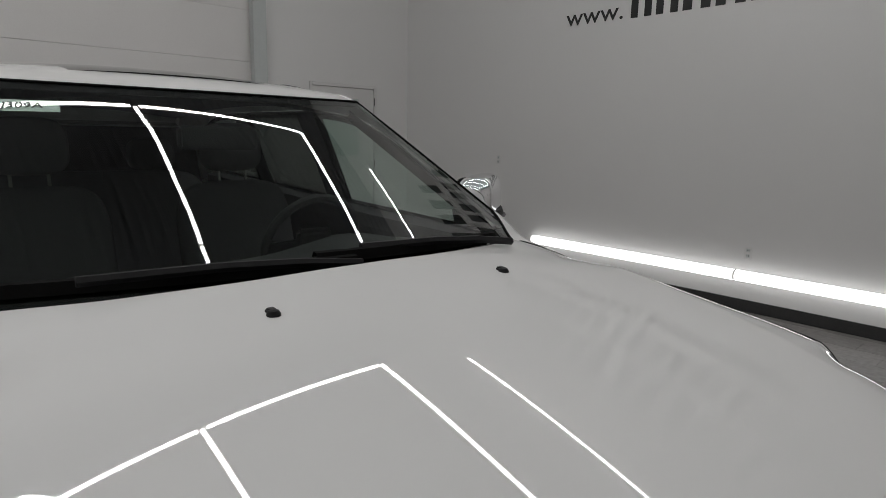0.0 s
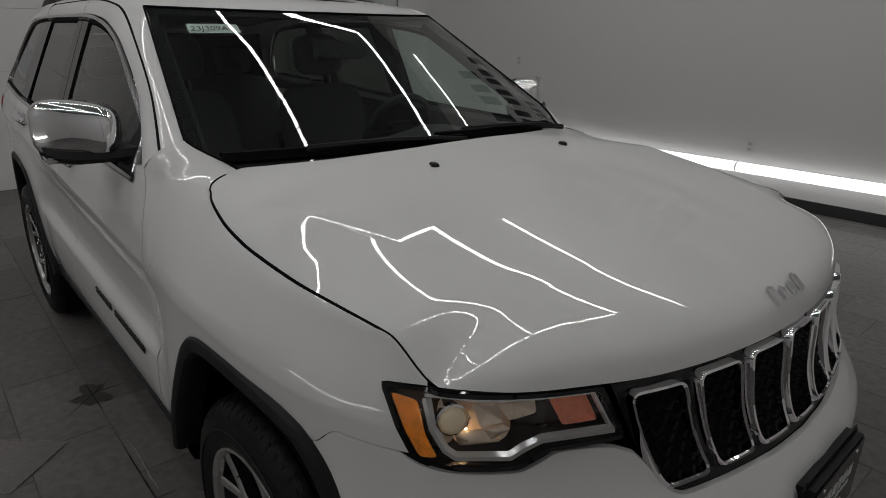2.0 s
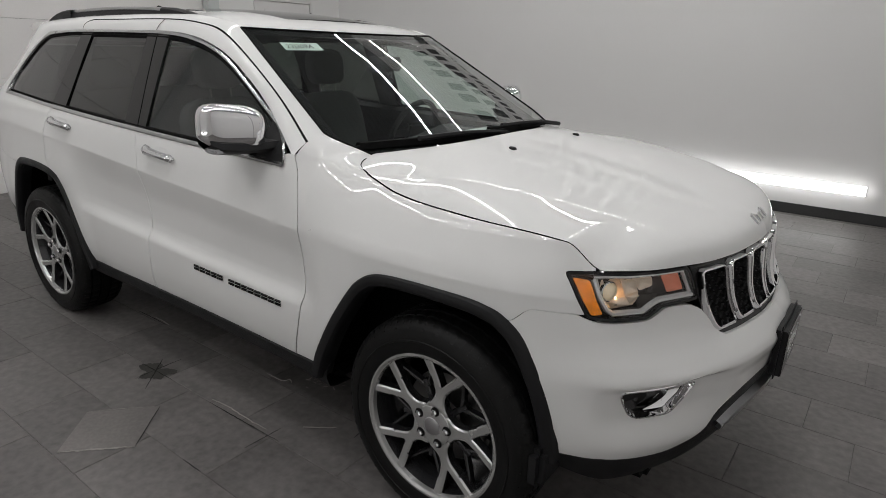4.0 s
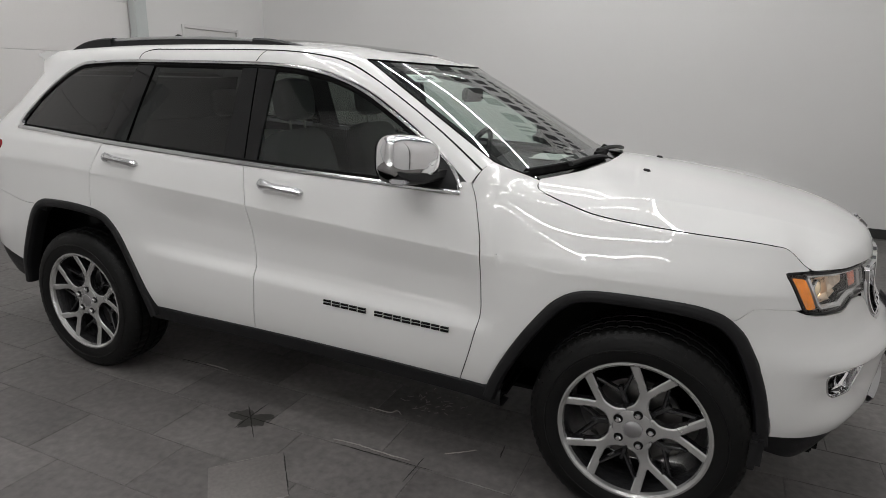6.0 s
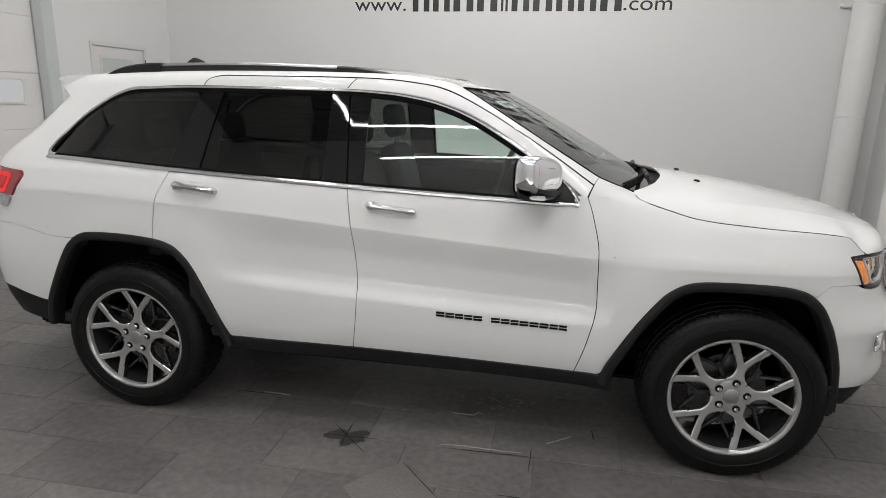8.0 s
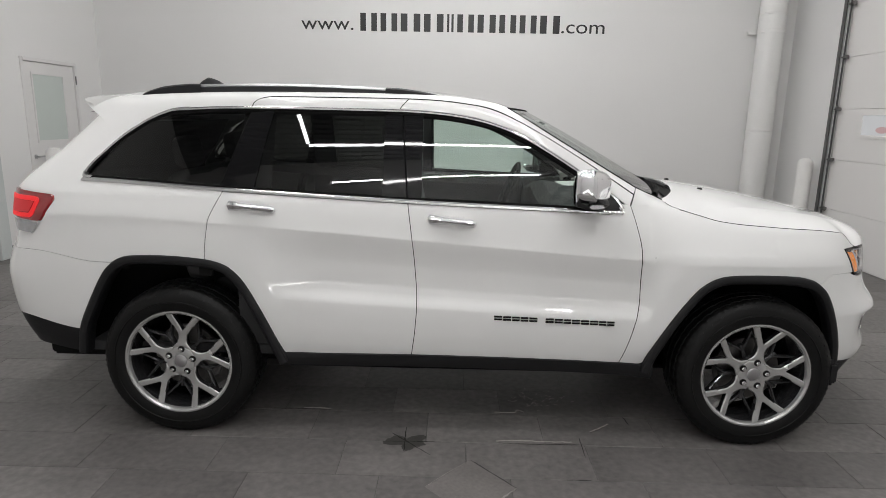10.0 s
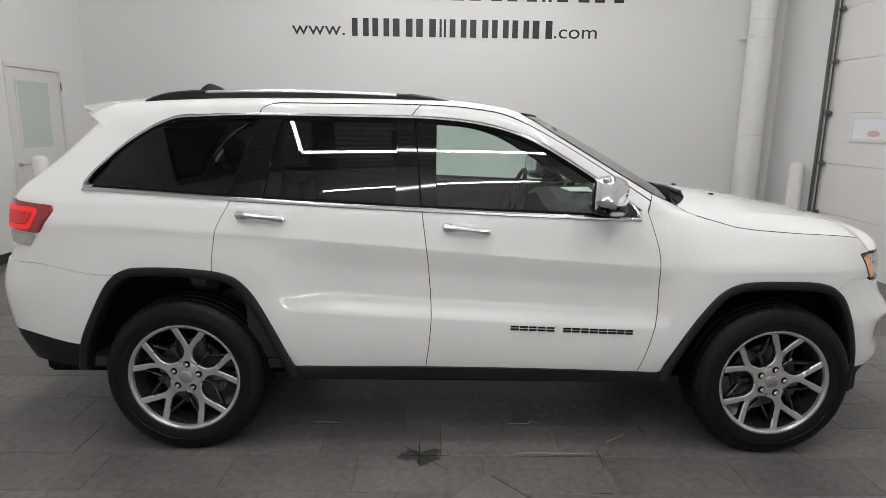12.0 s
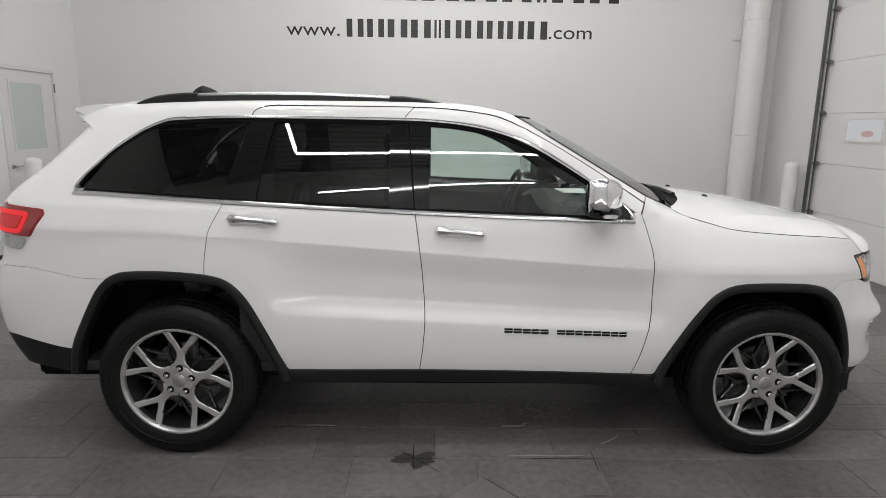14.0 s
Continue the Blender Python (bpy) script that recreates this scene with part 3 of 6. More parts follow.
# the lettering over the car: bars of the letters' size and colour
sign = thing("wall_lettering", "black lettering applied on the white wall", "wall sign")


def glyphs(x, z, widths, height, gap, name="letter"):
    for w in widths:
        bm = box(x, x + w * 0.34, NORTH - 0.006, NORTH - 0.001, z, z + height)
        if w > 0.12 * height:
            box(x + w * 0.66, x + w, NORTH - 0.006, NORTH - 0.001, z, z + height, bm=bm)
        part(name, bm, LETTER, sign, smooth_it=False)
        x += w + gap
    return x


def letters(text, x, z, size, parent, material, turn, depth=0.002, name="letters", mirror=False, stretch=1.0):
    """Built-in font text as a mesh, standing at x, z."""
    cu = bpy.data.curves.new(name, "FONT")
    cu.body, cu.size, cu.extrude = text, size, depth
    tmp = bpy.data.objects.new(name, cu)
    me = bpy.data.meshes.new_from_object(tmp)
    bpy.data.objects.remove(tmp)
    me.transform(Matrix.Diagonal((-stretch if mirror else stretch, 1, 1, 1)))
    me.materials.append(material)
    ob = new(name, me)
    ob.parent = parent
    ob.matrix_local = turn
    return ob


letters("www.", 0, 0, 0.255, sign, LETTER, pose(-0.78, NORTH - 0.003, 2.795, 90, 0, 0), name="letters", stretch=1.22)
letters(".com", 0, 0, 0.255, sign, LETTER, pose(2.80, NORTH - 0.003, 2.795, 90, 0, 0), name="letters", stretch=1.24)

glyphs(0.04, 2.785, [0.23, 0.23, 0.27, 0.27, 0.09, 0.23, 0.25, 0.23, 0.23, 0.27], 0.235, 0.05)
glyphs(-0.95, 3.265, [0.46, 0.42, 0.40, 0.44, 0.50, 0.44, 0.40, 0.13, 0.44, 0.40], 0.42, 0.075)
glyphs(-0.55, 3.90, [0.55, 0.55, 0.66, 0.66, 0.17, 0.55], 0.62, 0.11)


def duct():
    p = thing("vertical_duct", "white painted vertical duct against the wall", "duct")
    z, k = 0.0, 0
    cx, cy, r = 5.59, NORTH - 0.19, 0.165
    while z < HIGH:
        top = min(z + 1.52, HIGH)
        part("duct_length", lathe([(r, z + 0.002), (r + 0.004, z + 0.004), (r + 0.004, z + 0.02), (r, z + 0.022), (r, top)], 40, axis="z", centre=(cx, cy, 0)), PIPE, p)
        z = top
    for z in (2.83, 4.4):
        st = lathe([(r + 0.005, z - 0.02), (r + 0.009, z - 0.018), (r + 0.009, z + 0.018), (r + 0.005, z + 0.02)], 40, axis="z", centre=(cx, cy, 0))
        box(cx - r - 0.07, cx - r + 0.03, NORTH - 0.06, NORTH - 0.001, z - 0.02, z + 0.02, 0.004, st)
        part("strap", st, PIPE, p)


duct()


def bollard(x, y):
    b = thing("bollard", "white sleeved steel bollard on the tiled floor", "bollard", "bollards by the doors")
    part("sleeve", lathe([(0.0, 0.002), (0.09, 0.002), (0.09, 1.14), (0.084, 1.17), (0.062, 1.195), (0.03, 1.205), (0.0, 1.207)], 28, axis="z"), BOLLARD, b)
    b.location = (x, y, 0)
    return b


bo = bollard(5.83, 4.05)
copy_thing(bo, pose(-3.30, 3.30, 0))
copy_thing(bo, pose(-3.30, -3.8, 0))


def outlet(x, z, name="wall_outlet"):
    o = thing(name, "white socket outlet on the white wall", "outlet")
    part("cover_plate", box(x - 0.037, x + 0.037, NORTH - 0.007, NORTH - 0.001, z - 0.058, z + 0.058, 0.003), DOOR_PAINT, o)
    for dz in (-0.026, 0.026):
        so = part("socket", box(x - 0.018, x + 0.018, NORTH - 0.0082, NORTH - 0.0065, z + dz - 0.016, z + dz + 0.016, 0.0008), JAMB, o)
        sl = box(x - 0.009, x - 0.006, NORTH - 0.0086, NORTH - 0.0078, z + dz - 0.006, z + dz + 0.007)
        box(x + 0.006, x + 0.009, NORTH - 0.0086, NORTH - 0.0078, z + dz - 0.006, z + dz + 0.007, bm=sl)
        part("slot", sl, BASE, so)


outlet(1.45, 0.55)
outlet(-1.75, 1.28)


# ---- the tiled floor: rows 0.31 m deep, each shifted by a third ----
tagged(part("floor_bed", box(WEST - 0.2, EAST + 0.2, SOUTH - 0.2, NORTH + 0.2, -0.12, -0.0025), GROUT, None), "grey grout bed under the floor tiles", "floor", kind="structure")
floor = tagged(new("floor"), "grey stone floor tiles laid in a third bond", "floor", kind="structure")


def tile_mesh(name, w, d):
    bm = box(-w / 2, w / 2, -d / 2, d / 2, -0.008, 0.0)
    bmesh.ops.bevel(bm, geom=[e for e in bm.edges if all(v.co.z > -0.001 for v in e.verts)], offset=0.0018, segments=1, affect="EDGES")
    me = bpy.data.meshes.new(name)
    bm.to_mesh(me)
    bm.free()
    me.materials.append(TILE)
    return me


ROW, LONG, GAP = 0.3125, 0.61, 0.0035
tm = tile_mesh("tile", LONG - GAP, ROW - GAP)
far = bmesh.new()
rng_t = random.Random(7)
for j in range(-19, 20):
    y = -0.975 + (j + 0.5) * ROW
    if y - ROW / 2 < SOUTH or y + ROW / 2 > NORTH + 0.1:
        continue
    shift = -0.57 - 0.2033 * j
    i0 = math.floor((WEST - 0.2 - shift) / LONG)
    for i in range(i0, i0 + 18):
        x = shift + (i + 0.5) * LONG
        dz = rng_t.uniform(-0.0008, 0.0003)
        if -2.2 < x < 4.4 and -2.7 < y < 1.9 and not (-0.4 < x < 3.3 and -0.6 < y):
            t = new("tile", tm)
            t.parent = floor
            t.location = (x, y, dz)
        else:
            made = box(x - LONG / 2 + GAP / 2, x + LONG / 2 - GAP / 2, y - ROW / 2 + GAP / 2, y + ROW / 2 - GAP / 2, -0.008, dz)
            off = len(far.verts)
            vs = [far.verts.new(v.co) for v in made.verts]
            made.verts.index_update()
            for f in made.faces:
                far.faces.new([vs[v.index] for v in f.verts])
            made.free()
part("tile_field", far, TILE, floor, smooth_it=False)["kind"] = "stuff"

# ---- LED tubes ----
LAMP_Z = 4.7


def led(x0, y0, x1, y1, z=None, name="ceiling_light", wide=0.042):
    """A run of LED tubes end to end between two points."""
    z = LAMP_Z if z is None else z
    a, b = Vector((x0, y0, z)), Vector((x1, y1, z))
    d = (b - a).normalized()
    n = max(1, round((b - a).length / 2.4))
    t = thing(name, "lit white LED tube run", "ceiling light" if name == "ceiling_light" else "wall light", "LED tube runs")
    side = Vector((-d.y, d.x, 0)) * wide / 2
    for k in range(n):
        p, q = a.lerp(b, k / n) + d * 0.008, a.lerp(b, (k + 1) / n) - d * 0.008
        prof = [(-1, 0.014), (-0.96, -0.002), (-0.6, -0.012), (0, -0.016), (0.6, -0.012), (0.96, -0.002), (1, 0.014)]
        part("tube", grid([[e + side * u + Vector((0, 0, w)) for u, w in prof] for e in (p, q)]), TUBE, t, "glowing diffuser")
        hs = grid([[e + side * u + Vector((0, 0, w)) for u, w in ((-1.04, 0.018), (-1.04, 0.05), (1.04, 0.05), (1.04, 0.018))] for e in (p, q)])
        part("housing", hs, GALV, t)
    for k in range(n + 1):
        p = a.lerp(b, k / n)
        if z < HIGH - 0.2 and name == "ceiling_light":
            part("hanger", tube([p + Vector((0, 0, 0.05)), Vector((p.x, p.y, HIGH + 0.02))], 0.003, n=5), GALV, t)
    return t


XR, XF = -0.45, 3.2
ROWS_Y = (-4.2, -1.85, 0.55, 2.70)
for y in ROWS_Y:
    led(XR, y, XF, y)
for x in (XR, XF):
    for y0, y1 in zip(ROWS_Y, ROWS_Y[1:]):
        led(x, y0 + 0.04, x, y1 - 0.04)


def wall_run(x0, x1, z, y=None, out=-1, light=None, size=1.0):
    """Tubes along a long wall, facing the room."""
    y = NORTH if y is None else y
    t = thing("wall_light", "lit white LED tube run on the wall", "wall light", "LED tube runs")
    n = max(1, round((x1 - x0) / 2.44))
    for k in range(n):
        a, b = x0 + (x1 - x0) * k / n + 0.01, x0 + (x1 - x0) * (k + 1) / n - 0.01
        prof = [(0.0, 0.05), (0.03, 0.048), (0.055, 0.03), (0.062, 0.0), (0.055, -0.03), (0.03, -0.048), (0.0, -0.05)]
        part("tube", grid([[(x, y + out * (0.02 + p * size), z + q * size) for p, q in prof] for x in (a, b)]), light or WALL_TUBE, t, "glowing diffuser")
        part("housing", box(a, b, min(y + out * 0.022, y + out * 0.001), max(y + out * 0.022, y + out * 0.001), z - 0.045, z + 0.045), GALV, t)


wall_run(-1.1, 3.83, 0.335)
wall_run(-1.1, 3.83, 5.75, None, -1, HIGH_TUBE, 0.42)
wall_run(-0.6, 3.83, 5.75, SOUTH, 1, HIGH_TUBE, 0.42)
# run not directly in view, boosted over the north one to lift the lower body
wall_run(-1.1, 3.83, 0.335, SOUTH, 1, LOW_TUBE)

# ---- the car ----
car = thing("car", "white five-door sport utility car with chrome trim, parked on grey tiles", "car")
SIDES = (-1, 1)
GAPW = 0.0019
FARCH = [(2.335, 0.40), (2.37, 0.50), (2.46, 0.668), (2.558, 0.808), (2.612, 0.861), (2.668, 0.891), (2.74, 0.905), (2.88, 0.909), (3.03, 0.904), (3.11, 0.891), (3.167, 0.868), (3.230, 0.808), (3.290, 0.689), (3.330, 0.56), (3.35, 0.42)]
RARCH = [(-0.532, 0.42), (-0.507, 0.559), (-0.448, 0.690), (-0.370, 0.832), (-0.318, 0.892), (-0.262, 0.926), (-0.19, 0.940), (-0.02, 0.943), (0.15, 0.932), (0.232, 0.915), (0.292, 0.882), (0.36, 0.803), (0.447, 0.641), (0.527, 0.463), (0.55, 0.41)]


def to_u(x, z):
    """The skin's running length at place x."""
    u = x
    for _ in range(25):
        u += 0.8 * (x - shell(u, z)[0])
    return u


def fine(pts, n=70):
    return [(p[0], p[1]) for p in chain([(a, b, 0) for a, b in pts], n)]


FARCH_SIDE, RARCH_SIDE = fine(FARCH), fine(RARCH)
FLARE_Y = smooth([(x, shell(to_u(x, 0.70), 0.70)[1]) for x in (-0.60, -0.45, -0.3, -0.1, 0.1, 0.3, 0.36)] + [(0.60, 0.951)]
                 + [(2.30, 0.951), (2.50, 0.950)] + [(x, shell(to_u(x, 0.70), 0.70)[1]) for x in (2.7, 2.9, 3.05, 3.15, 3.22, 3.28, 3.33, 3.38, 3.42)])
FARCH = [(to_u(a, b), b) for a, b in FARCH]
RARCH = [(to_u(a, b), b) for a, b in RARCH]


FA, RA = fine(FARCH), fine(RARCH)


def over(path):
    """Height of a wheel opening's edge by length."""
    return smooth(sorted({round(a, 4): b for a, b in path}.items()))


FA_Z, RA_Z = over(FA), over(RA)
# shut lines, by height
MID = smooth([(0.42, 1.176), (0.467, 1.181), (0.60, 1.197), (0.715, 1.204), (0.94, 1.190), (1.26, 1.150)])
FRONT_EDGE = smooth([(0.42, 2.218), (0.446, 2.226), (0.609, 2.270), (0.783, 2.297), (0.994, 2.292), (1.145, 2.264), (1.25, 2.225)])
REAR_EDGE = smooth([(0.80, 0.166), (0.93, 0.164), (1.11, 0.186), (1.26, 0.255), (1.30, 0.272)])
BELT = smooth([(-0.7, 1.31), (-0.446, 1.305), (0.246, 1.272), (1.155, 1.232), (1.957, 1.205), (2.25, 1.195)])
SILL = smooth([(0.3, 0.45), (0.52, 0.449), (1.2, 0.455), (2.23, 0.438), (2.4, 0.42)])


def rear_low(u):
    """Lower edge of the rear door: the wheel opening, then the sill."""
    return max(RA_Z(u), SILL(u)) if u < 0.55 else SILL(u)


SEAM_FOOT = next(u for u in np.linspace(3.05, 3.30, 200) if FA_Z(u) < 0.863)


def fender_low(u):
    if u < 2.36:
        return SILL(u)
    if u < SEAM_FOOT:
        return FA_Z(u)
    return FA_Z(SEAM_FOOT) + (0.912 - FA_Z(SEAM_FOOT)) * step(SEAM_FOOT, SEAM_FOOT + 0.085, u)


SCREEN_E = chain([(1.64, 0.650, 1.682), (1.85, 0.693, 1.559), (2.1, 0.744, 1.411), (2.284, 0.781, 1.302), (2.36, 0.7955, 1.2575), (2.42, 0.807, 1.2225)], 50)
SCREEN_C = chain([(1.80, 0, 1.673), (2.01, 0, 1.568), (2.26, 0, 1.430), (2.45, 0, 1.3195), (2.53, 0, 1.2725), (2.59, 0, 1.2375)], 50)


def screen(t, q, lift=0.0):
    i = min(int(t * 50), 49)
    f = t * 50 - i
    e, c = SCREEN_E[i].lerp(SCREEN_E[i + 1], f), SCREEN_C[i].lerp(SCREEN_C[i + 1], f)
    return Vector((c.x - (c.x - e.x) * q * q + lift * 0.5, q * e.y, c.z - (c.z - e.z) * abs(q) ** 2.2 + lift * 0.86))


def screen_z(x, y):
    """Height of the screen's surface over a place in the plan."""
    t = 0.7
    for _ in range(25):
        e = screen(t, 1.0)
        p = screen(t, min(abs(y) / e.y, 1.0))
        t = min(max(t + (x - p.x) * 0.9, 0), 1)
    return p.z


CORNER = smooth([(2.0, 2.0), (2.281, 0.782), (2.318, 0.766), (2.355, 0.747), (2.405, 0.718), (2.442, 0.700), (2.6, 0.64)])


def screen_rim(t):
    """How far a row of the screen reaches before the fender's corner cuts it off."""
    q = 1.0
    for _ in range(12):
        p = screen(t, q)
        q += 0.6 * (min(1.0, CORNER(p.x) / screen(t, 1.0).y) - q)
    return q


def hood_point(x, y):
    return (x, y, bonnet(x, y) + 0.001)


# the fender's inner corner: along the screen, then round the bonnet's rear corner
LOBE = chain([(2.281, 0.782, 1.305)] + [(x, y, screen_z(x, y) + 0.002) for x, y in ((2.318, 0.766), (2.355, 0.747), (2.405, 0.718))] + [hood_point(2.440, 0.702), hood_point(2.4515, 0.755), hood_point(2.4675, 0.785), hood_point(2.4965, 0.8035)], 60)


def fender_corner(side):
    """Joins the fender's top edge to its inner corner beside the screen."""
    def extend(bm, vs):
        tops = [row[-1] for row in vs if row[-1].co.x < 2.499]
        m = len(tops) - 1
        rows = []
        for i, v in enumerate(tops):
            q = LOBE[round(60 * i / m)]
            q = Vector((q.x, side * q.y, q.z))
            swell = Vector((0, side * 0.7, 0.7)) * (0.064 * (1 - i / m) + 0.016)
            rows.append([v] + [bm.verts.new(v.co.lerp(q, k / 10) + swell * (k / 10) * (1 - k / 10)) for k in range(1, 11)])
        for a, b in zip(rows, rows[1:]):
            for k in range(10):
                bm.faces.new((a[k], a[k + 1], b[k + 1], b[k]))
        soft = [v for v in bm.verts if 2.33 < v.co.x < 2.95 and v.co.z > 1.0 and not v.is_boundary]
        for _ in range(220):
            bmesh.ops.smooth_vert(bm, verts=soft, factor=0.5, use_axis_x=True, use_axis_y=True, use_axis_z=True)
        # the tongue between the lamp and the bonnet
        last = vs[-1]
        low = [v for v in last if v.co.z > 1.0268]
        rows = [low]
        for k in range(1, 9):
            u = LAMP_REAR(1.1) + (3.392 - LAMP_REAR(1.1)) * k / 8
            top = fender_top(u)
            z0 = low[0].co.z
            rows.append([bm.verts.new(skin(u, z0 + (top - z0) * (v.co.z - z0) / (low[-1].co.z - z0), 0, side)) for v in low])
        for a, b in zip(rows, rows[1:]):
            for k in range(len(low) - 1):
                bm.faces.new((a[k], a[k + 1], b[k + 1], b[k]))
    return extend


LAMP_REAR = smooth([(0.88, 3.374), (0.905, 3.370), (1.027, 3.306)])


def fender_top(u):
    """Height of the bonnet's shut line by length."""
    z = 1.1
    for _ in range(5):
        z = SEAM(shell(u, z)[0])
    return z - 0.0005


WIN0 = to_u(-0.447, 1.31)
for s in SIDES:
    panel("front_door", lambda z: MID(z) + GAPW, lambda z: FRONT_EDGE(z) - GAPW, SILL, lambda u: BELT(u) - 0.012 + 0.052 * step(2.135, 2.20, u), 56, 150, PAINT, car, s)
    panel("rear_door", lambda z: REAR_EDGE(z) + GAPW, lambda z: MID(z) - GAPW, rear_low, lambda u: BELT(u) - 0.012, 60, 150, PAINT, car, s)
    panel("front_fender", lambda z: FRONT_EDGE(z) + GAPW, LAMP_REAR, fender_low, fender_top, 110, 50, PAINT, car, s, ease=1.8, extend=fender_corner(s), lip_to=Vector((2.8, s * 0.75, 0.5)))
    # the quarter panel: below the belt, then round the quarter window
    panel("quarter_panel", -0.82, lambda z: REAR_EDGE(z) - GAPW, lambda u: max(RA_Z(u), 0.903 + 0.047 * step(-0.34, -0.7, u)), lambda u: BELT(u) - 0.004, 50, 30, PAINT, car, s)
    # dark backing close behind the shut lines, in place of the gaps' own shade
    for path in (([(MID(z), z) for z in np.linspace(0.44, 1.24, 24)]), ([(FRONT_EDGE(z), z) for z in np.linspace(0.42, 1.205, 24)]),
                 ([(REAR_EDGE(z), z) for z in np.linspace(0.85, 1.30, 16)]),
                 ([(u, 0.90 + 0.05 * step(-0.34, -0.7, u)) for u in np.linspace(-0.75, -0.2, 10)]), ([(u, fender_low(u) - 0.002) for u in np.linspace(SEAM_FOOT + 0.03, 3.40, 10)])):
        ribbon("seal", path, [(-0.03, -0.005), (0.03, -0.005)], SEAL_AND_SHADE, car, s)
    part("seal", grid([[(x, s * (FENDER_TOP(x) + 0.004), SEAM(x) - 0.012), (x, s * (FENDER_TOP(x) - 0.03), SEAM(x) - 0.016)] for x in np.linspace(2.50, 3.30, 30)]), SEAL_AND_SHADE, car)
    # dark bead along the bonnet's shut line, painting in the gap's shade
    line = [(p.x, s * p.y, p.z) for p in LOBE[40:]] + [(x, s * (FENDER_TOP(x) + 0.0004), SEAM(x) - 0.0005) for x in np.linspace(2.503, 3.392, 60)]
    part("seal", tube(line, 0.0022, n=6), SEAL_AND_SHADE, car)
    # wheel opening flares of grained plastic
    for path in (FARCH_SIDE, RARCH_SIDE):
        rows = []
        for i, (x, z) in enumerate(path):
            a, b = path[max(i - 1, 0)], path[min(i + 1, len(path) - 1)]
            l = math.hypot(b[0] - a[0], b[1] - a[1])
            nx, nz = -(b[1] - a[1]) / l, (b[0] - a[0]) / l
            row = []
            for d, o in ((0.003, None), (0.001, 0.003), (-0.004, 0.009), (-0.014, 0.012), (-0.026, 0.012), (-0.037, 0.008), (-0.044, -0.002), (-0.047, -0.02), (-0.044, -0.07)):
                xx, zz = x + nx * d, z + nz * d
                ye = FLARE_Y(xx) - 0.006 * step(0.55, 0.42, zz)
                row.append((xx, s * (shell(to_u(xx, zz), zz)[1] - 0.004 if o is None else ye + o), zz))
            rows.append(row)
        part("wheel_flare", grid(rows), BLACK_PLASTIC, car, "black grained plastic wheel flare")
    # sill
    rows = []
    for x in np.linspace(0.50, 2.40, 30):
        z1 = SILL(x)
        rows.append([(x, s * y, z) for y, z in ((0.895, z1 + 0.02), (shell(x, z1)[1] + 0.006, z1 - 0.004), (0.928, z1 - 0.03), (0.915, z1 - 0.07), (0.88, z1 - 0.085), (0.80, z1 - 0.09))])
    part("sill_cladding", grid(rows), BLACK_PLASTIC, car, "black plastic sill cladding")

    # side windows: chrome surround, black pillars, glass
    TOP = smooth([(to_u(a, b), b) for a, b in [(-0.45, 1.315), (-0.40, 1.39), (-0.27, 1.515), (-0.14, 1.604), (-0.05, 1.640), (0.10, 1.655), (0.41, 1.664), (1.108, 1.660), (1.30, 1.650), (1.476, 1.625), (1.611, 1.588), (1.72, 1.542), (1.85, 1.470), (1.964, 1.400), (2.096, 1.314), (2.150, 1.272), (2.190, 1.226), (2.202, 1.203)]])
    outline = [(u, TOP(u)) for u in np.linspace(WIN0 + 0.40, 2.196, 90)]
    low = [(u, BELT(u)) for u in np.linspace(2.196, WIN0, 50)]
    ribbon("upper_window_trim", outline, [(0.003, -0.01), (0.003, 0.006), (-0.003, 0.009), (-0.009, 0.007), (-0.012, -0.008)], TRIM, car, s, label="bright chrome window trim")
    quarter = fine([(to_u(a, b), b) for a, b in ((-0.405, 1.309), (-0.435, 1.312), (-0.447, 1.328), (-0.436, 1.350), (-0.398, 1.398), (-0.335, 1.460), (-0.27, 1.517), (-0.20, 1.567), (-0.13, 1.609), (-0.04, 1.645), (0.05, 1.655))], 90)
    ribbon("quarter_trim", quarter, [(0.005, -0.006), (0.0045, 0.006), (0.001, 0.010), (-0.007, 0.010), (-0.012, 0.008), (-0.0145, -0.006)], TRIM, car, s, label="satin chrome trim round the quarter window")
    ribbon("belt_trim", low[::-1], [(-0.010, -0.01), (-0.010, 0.007), (-0.002, 0.010), (0.006, 0.008), (0.009, -0.008)], TRIM, car, s, label="bright chrome belt trim")

    def glass(name, ul, ur, material, inset, label=""):
        ob = panel(name, ul, ur, lambda u: BELT(u) + 0.008, lambda u: TOP(u) - 0.012, 36, 18, material, car, s, off=inset, label=label, lip=0)
        ob.visible_shadow = False
        # one even bow from belt to roof
        for v in ob.data.vertices:
            y0, y1, y2 = (shell(to_u(v.co.x, z), z)[1] + inset for z in (1.345, 1.49, 1.635))
            t = (v.co.z - 1.345) / 0.145
            v.co.y = s * (y0 + (y1 - y0) * t + (y2 - 2 * y1 + y0) * t * (t - 1) / 2)
        return ob

    slant_q = smooth([(1.28, 0.235), (1.66, 0.365)])
    slant_r = smooth([(1.28, 0.40), (1.50, 0.44), (1.66, 0.475)])
    glass("quarter_window", WIN0 + 0.02, lambda z: slant_q(z), TINT, -0.004, "dark privacy glass")
    glass("rear_door_window", lambda z: slant_r(z) - 0.002, 1.035, TINT, -0.010, "dark privacy glass")
    glass("front_door_window", 1.215, 2.10, GLASS, -0.010, "clear greenish glass")
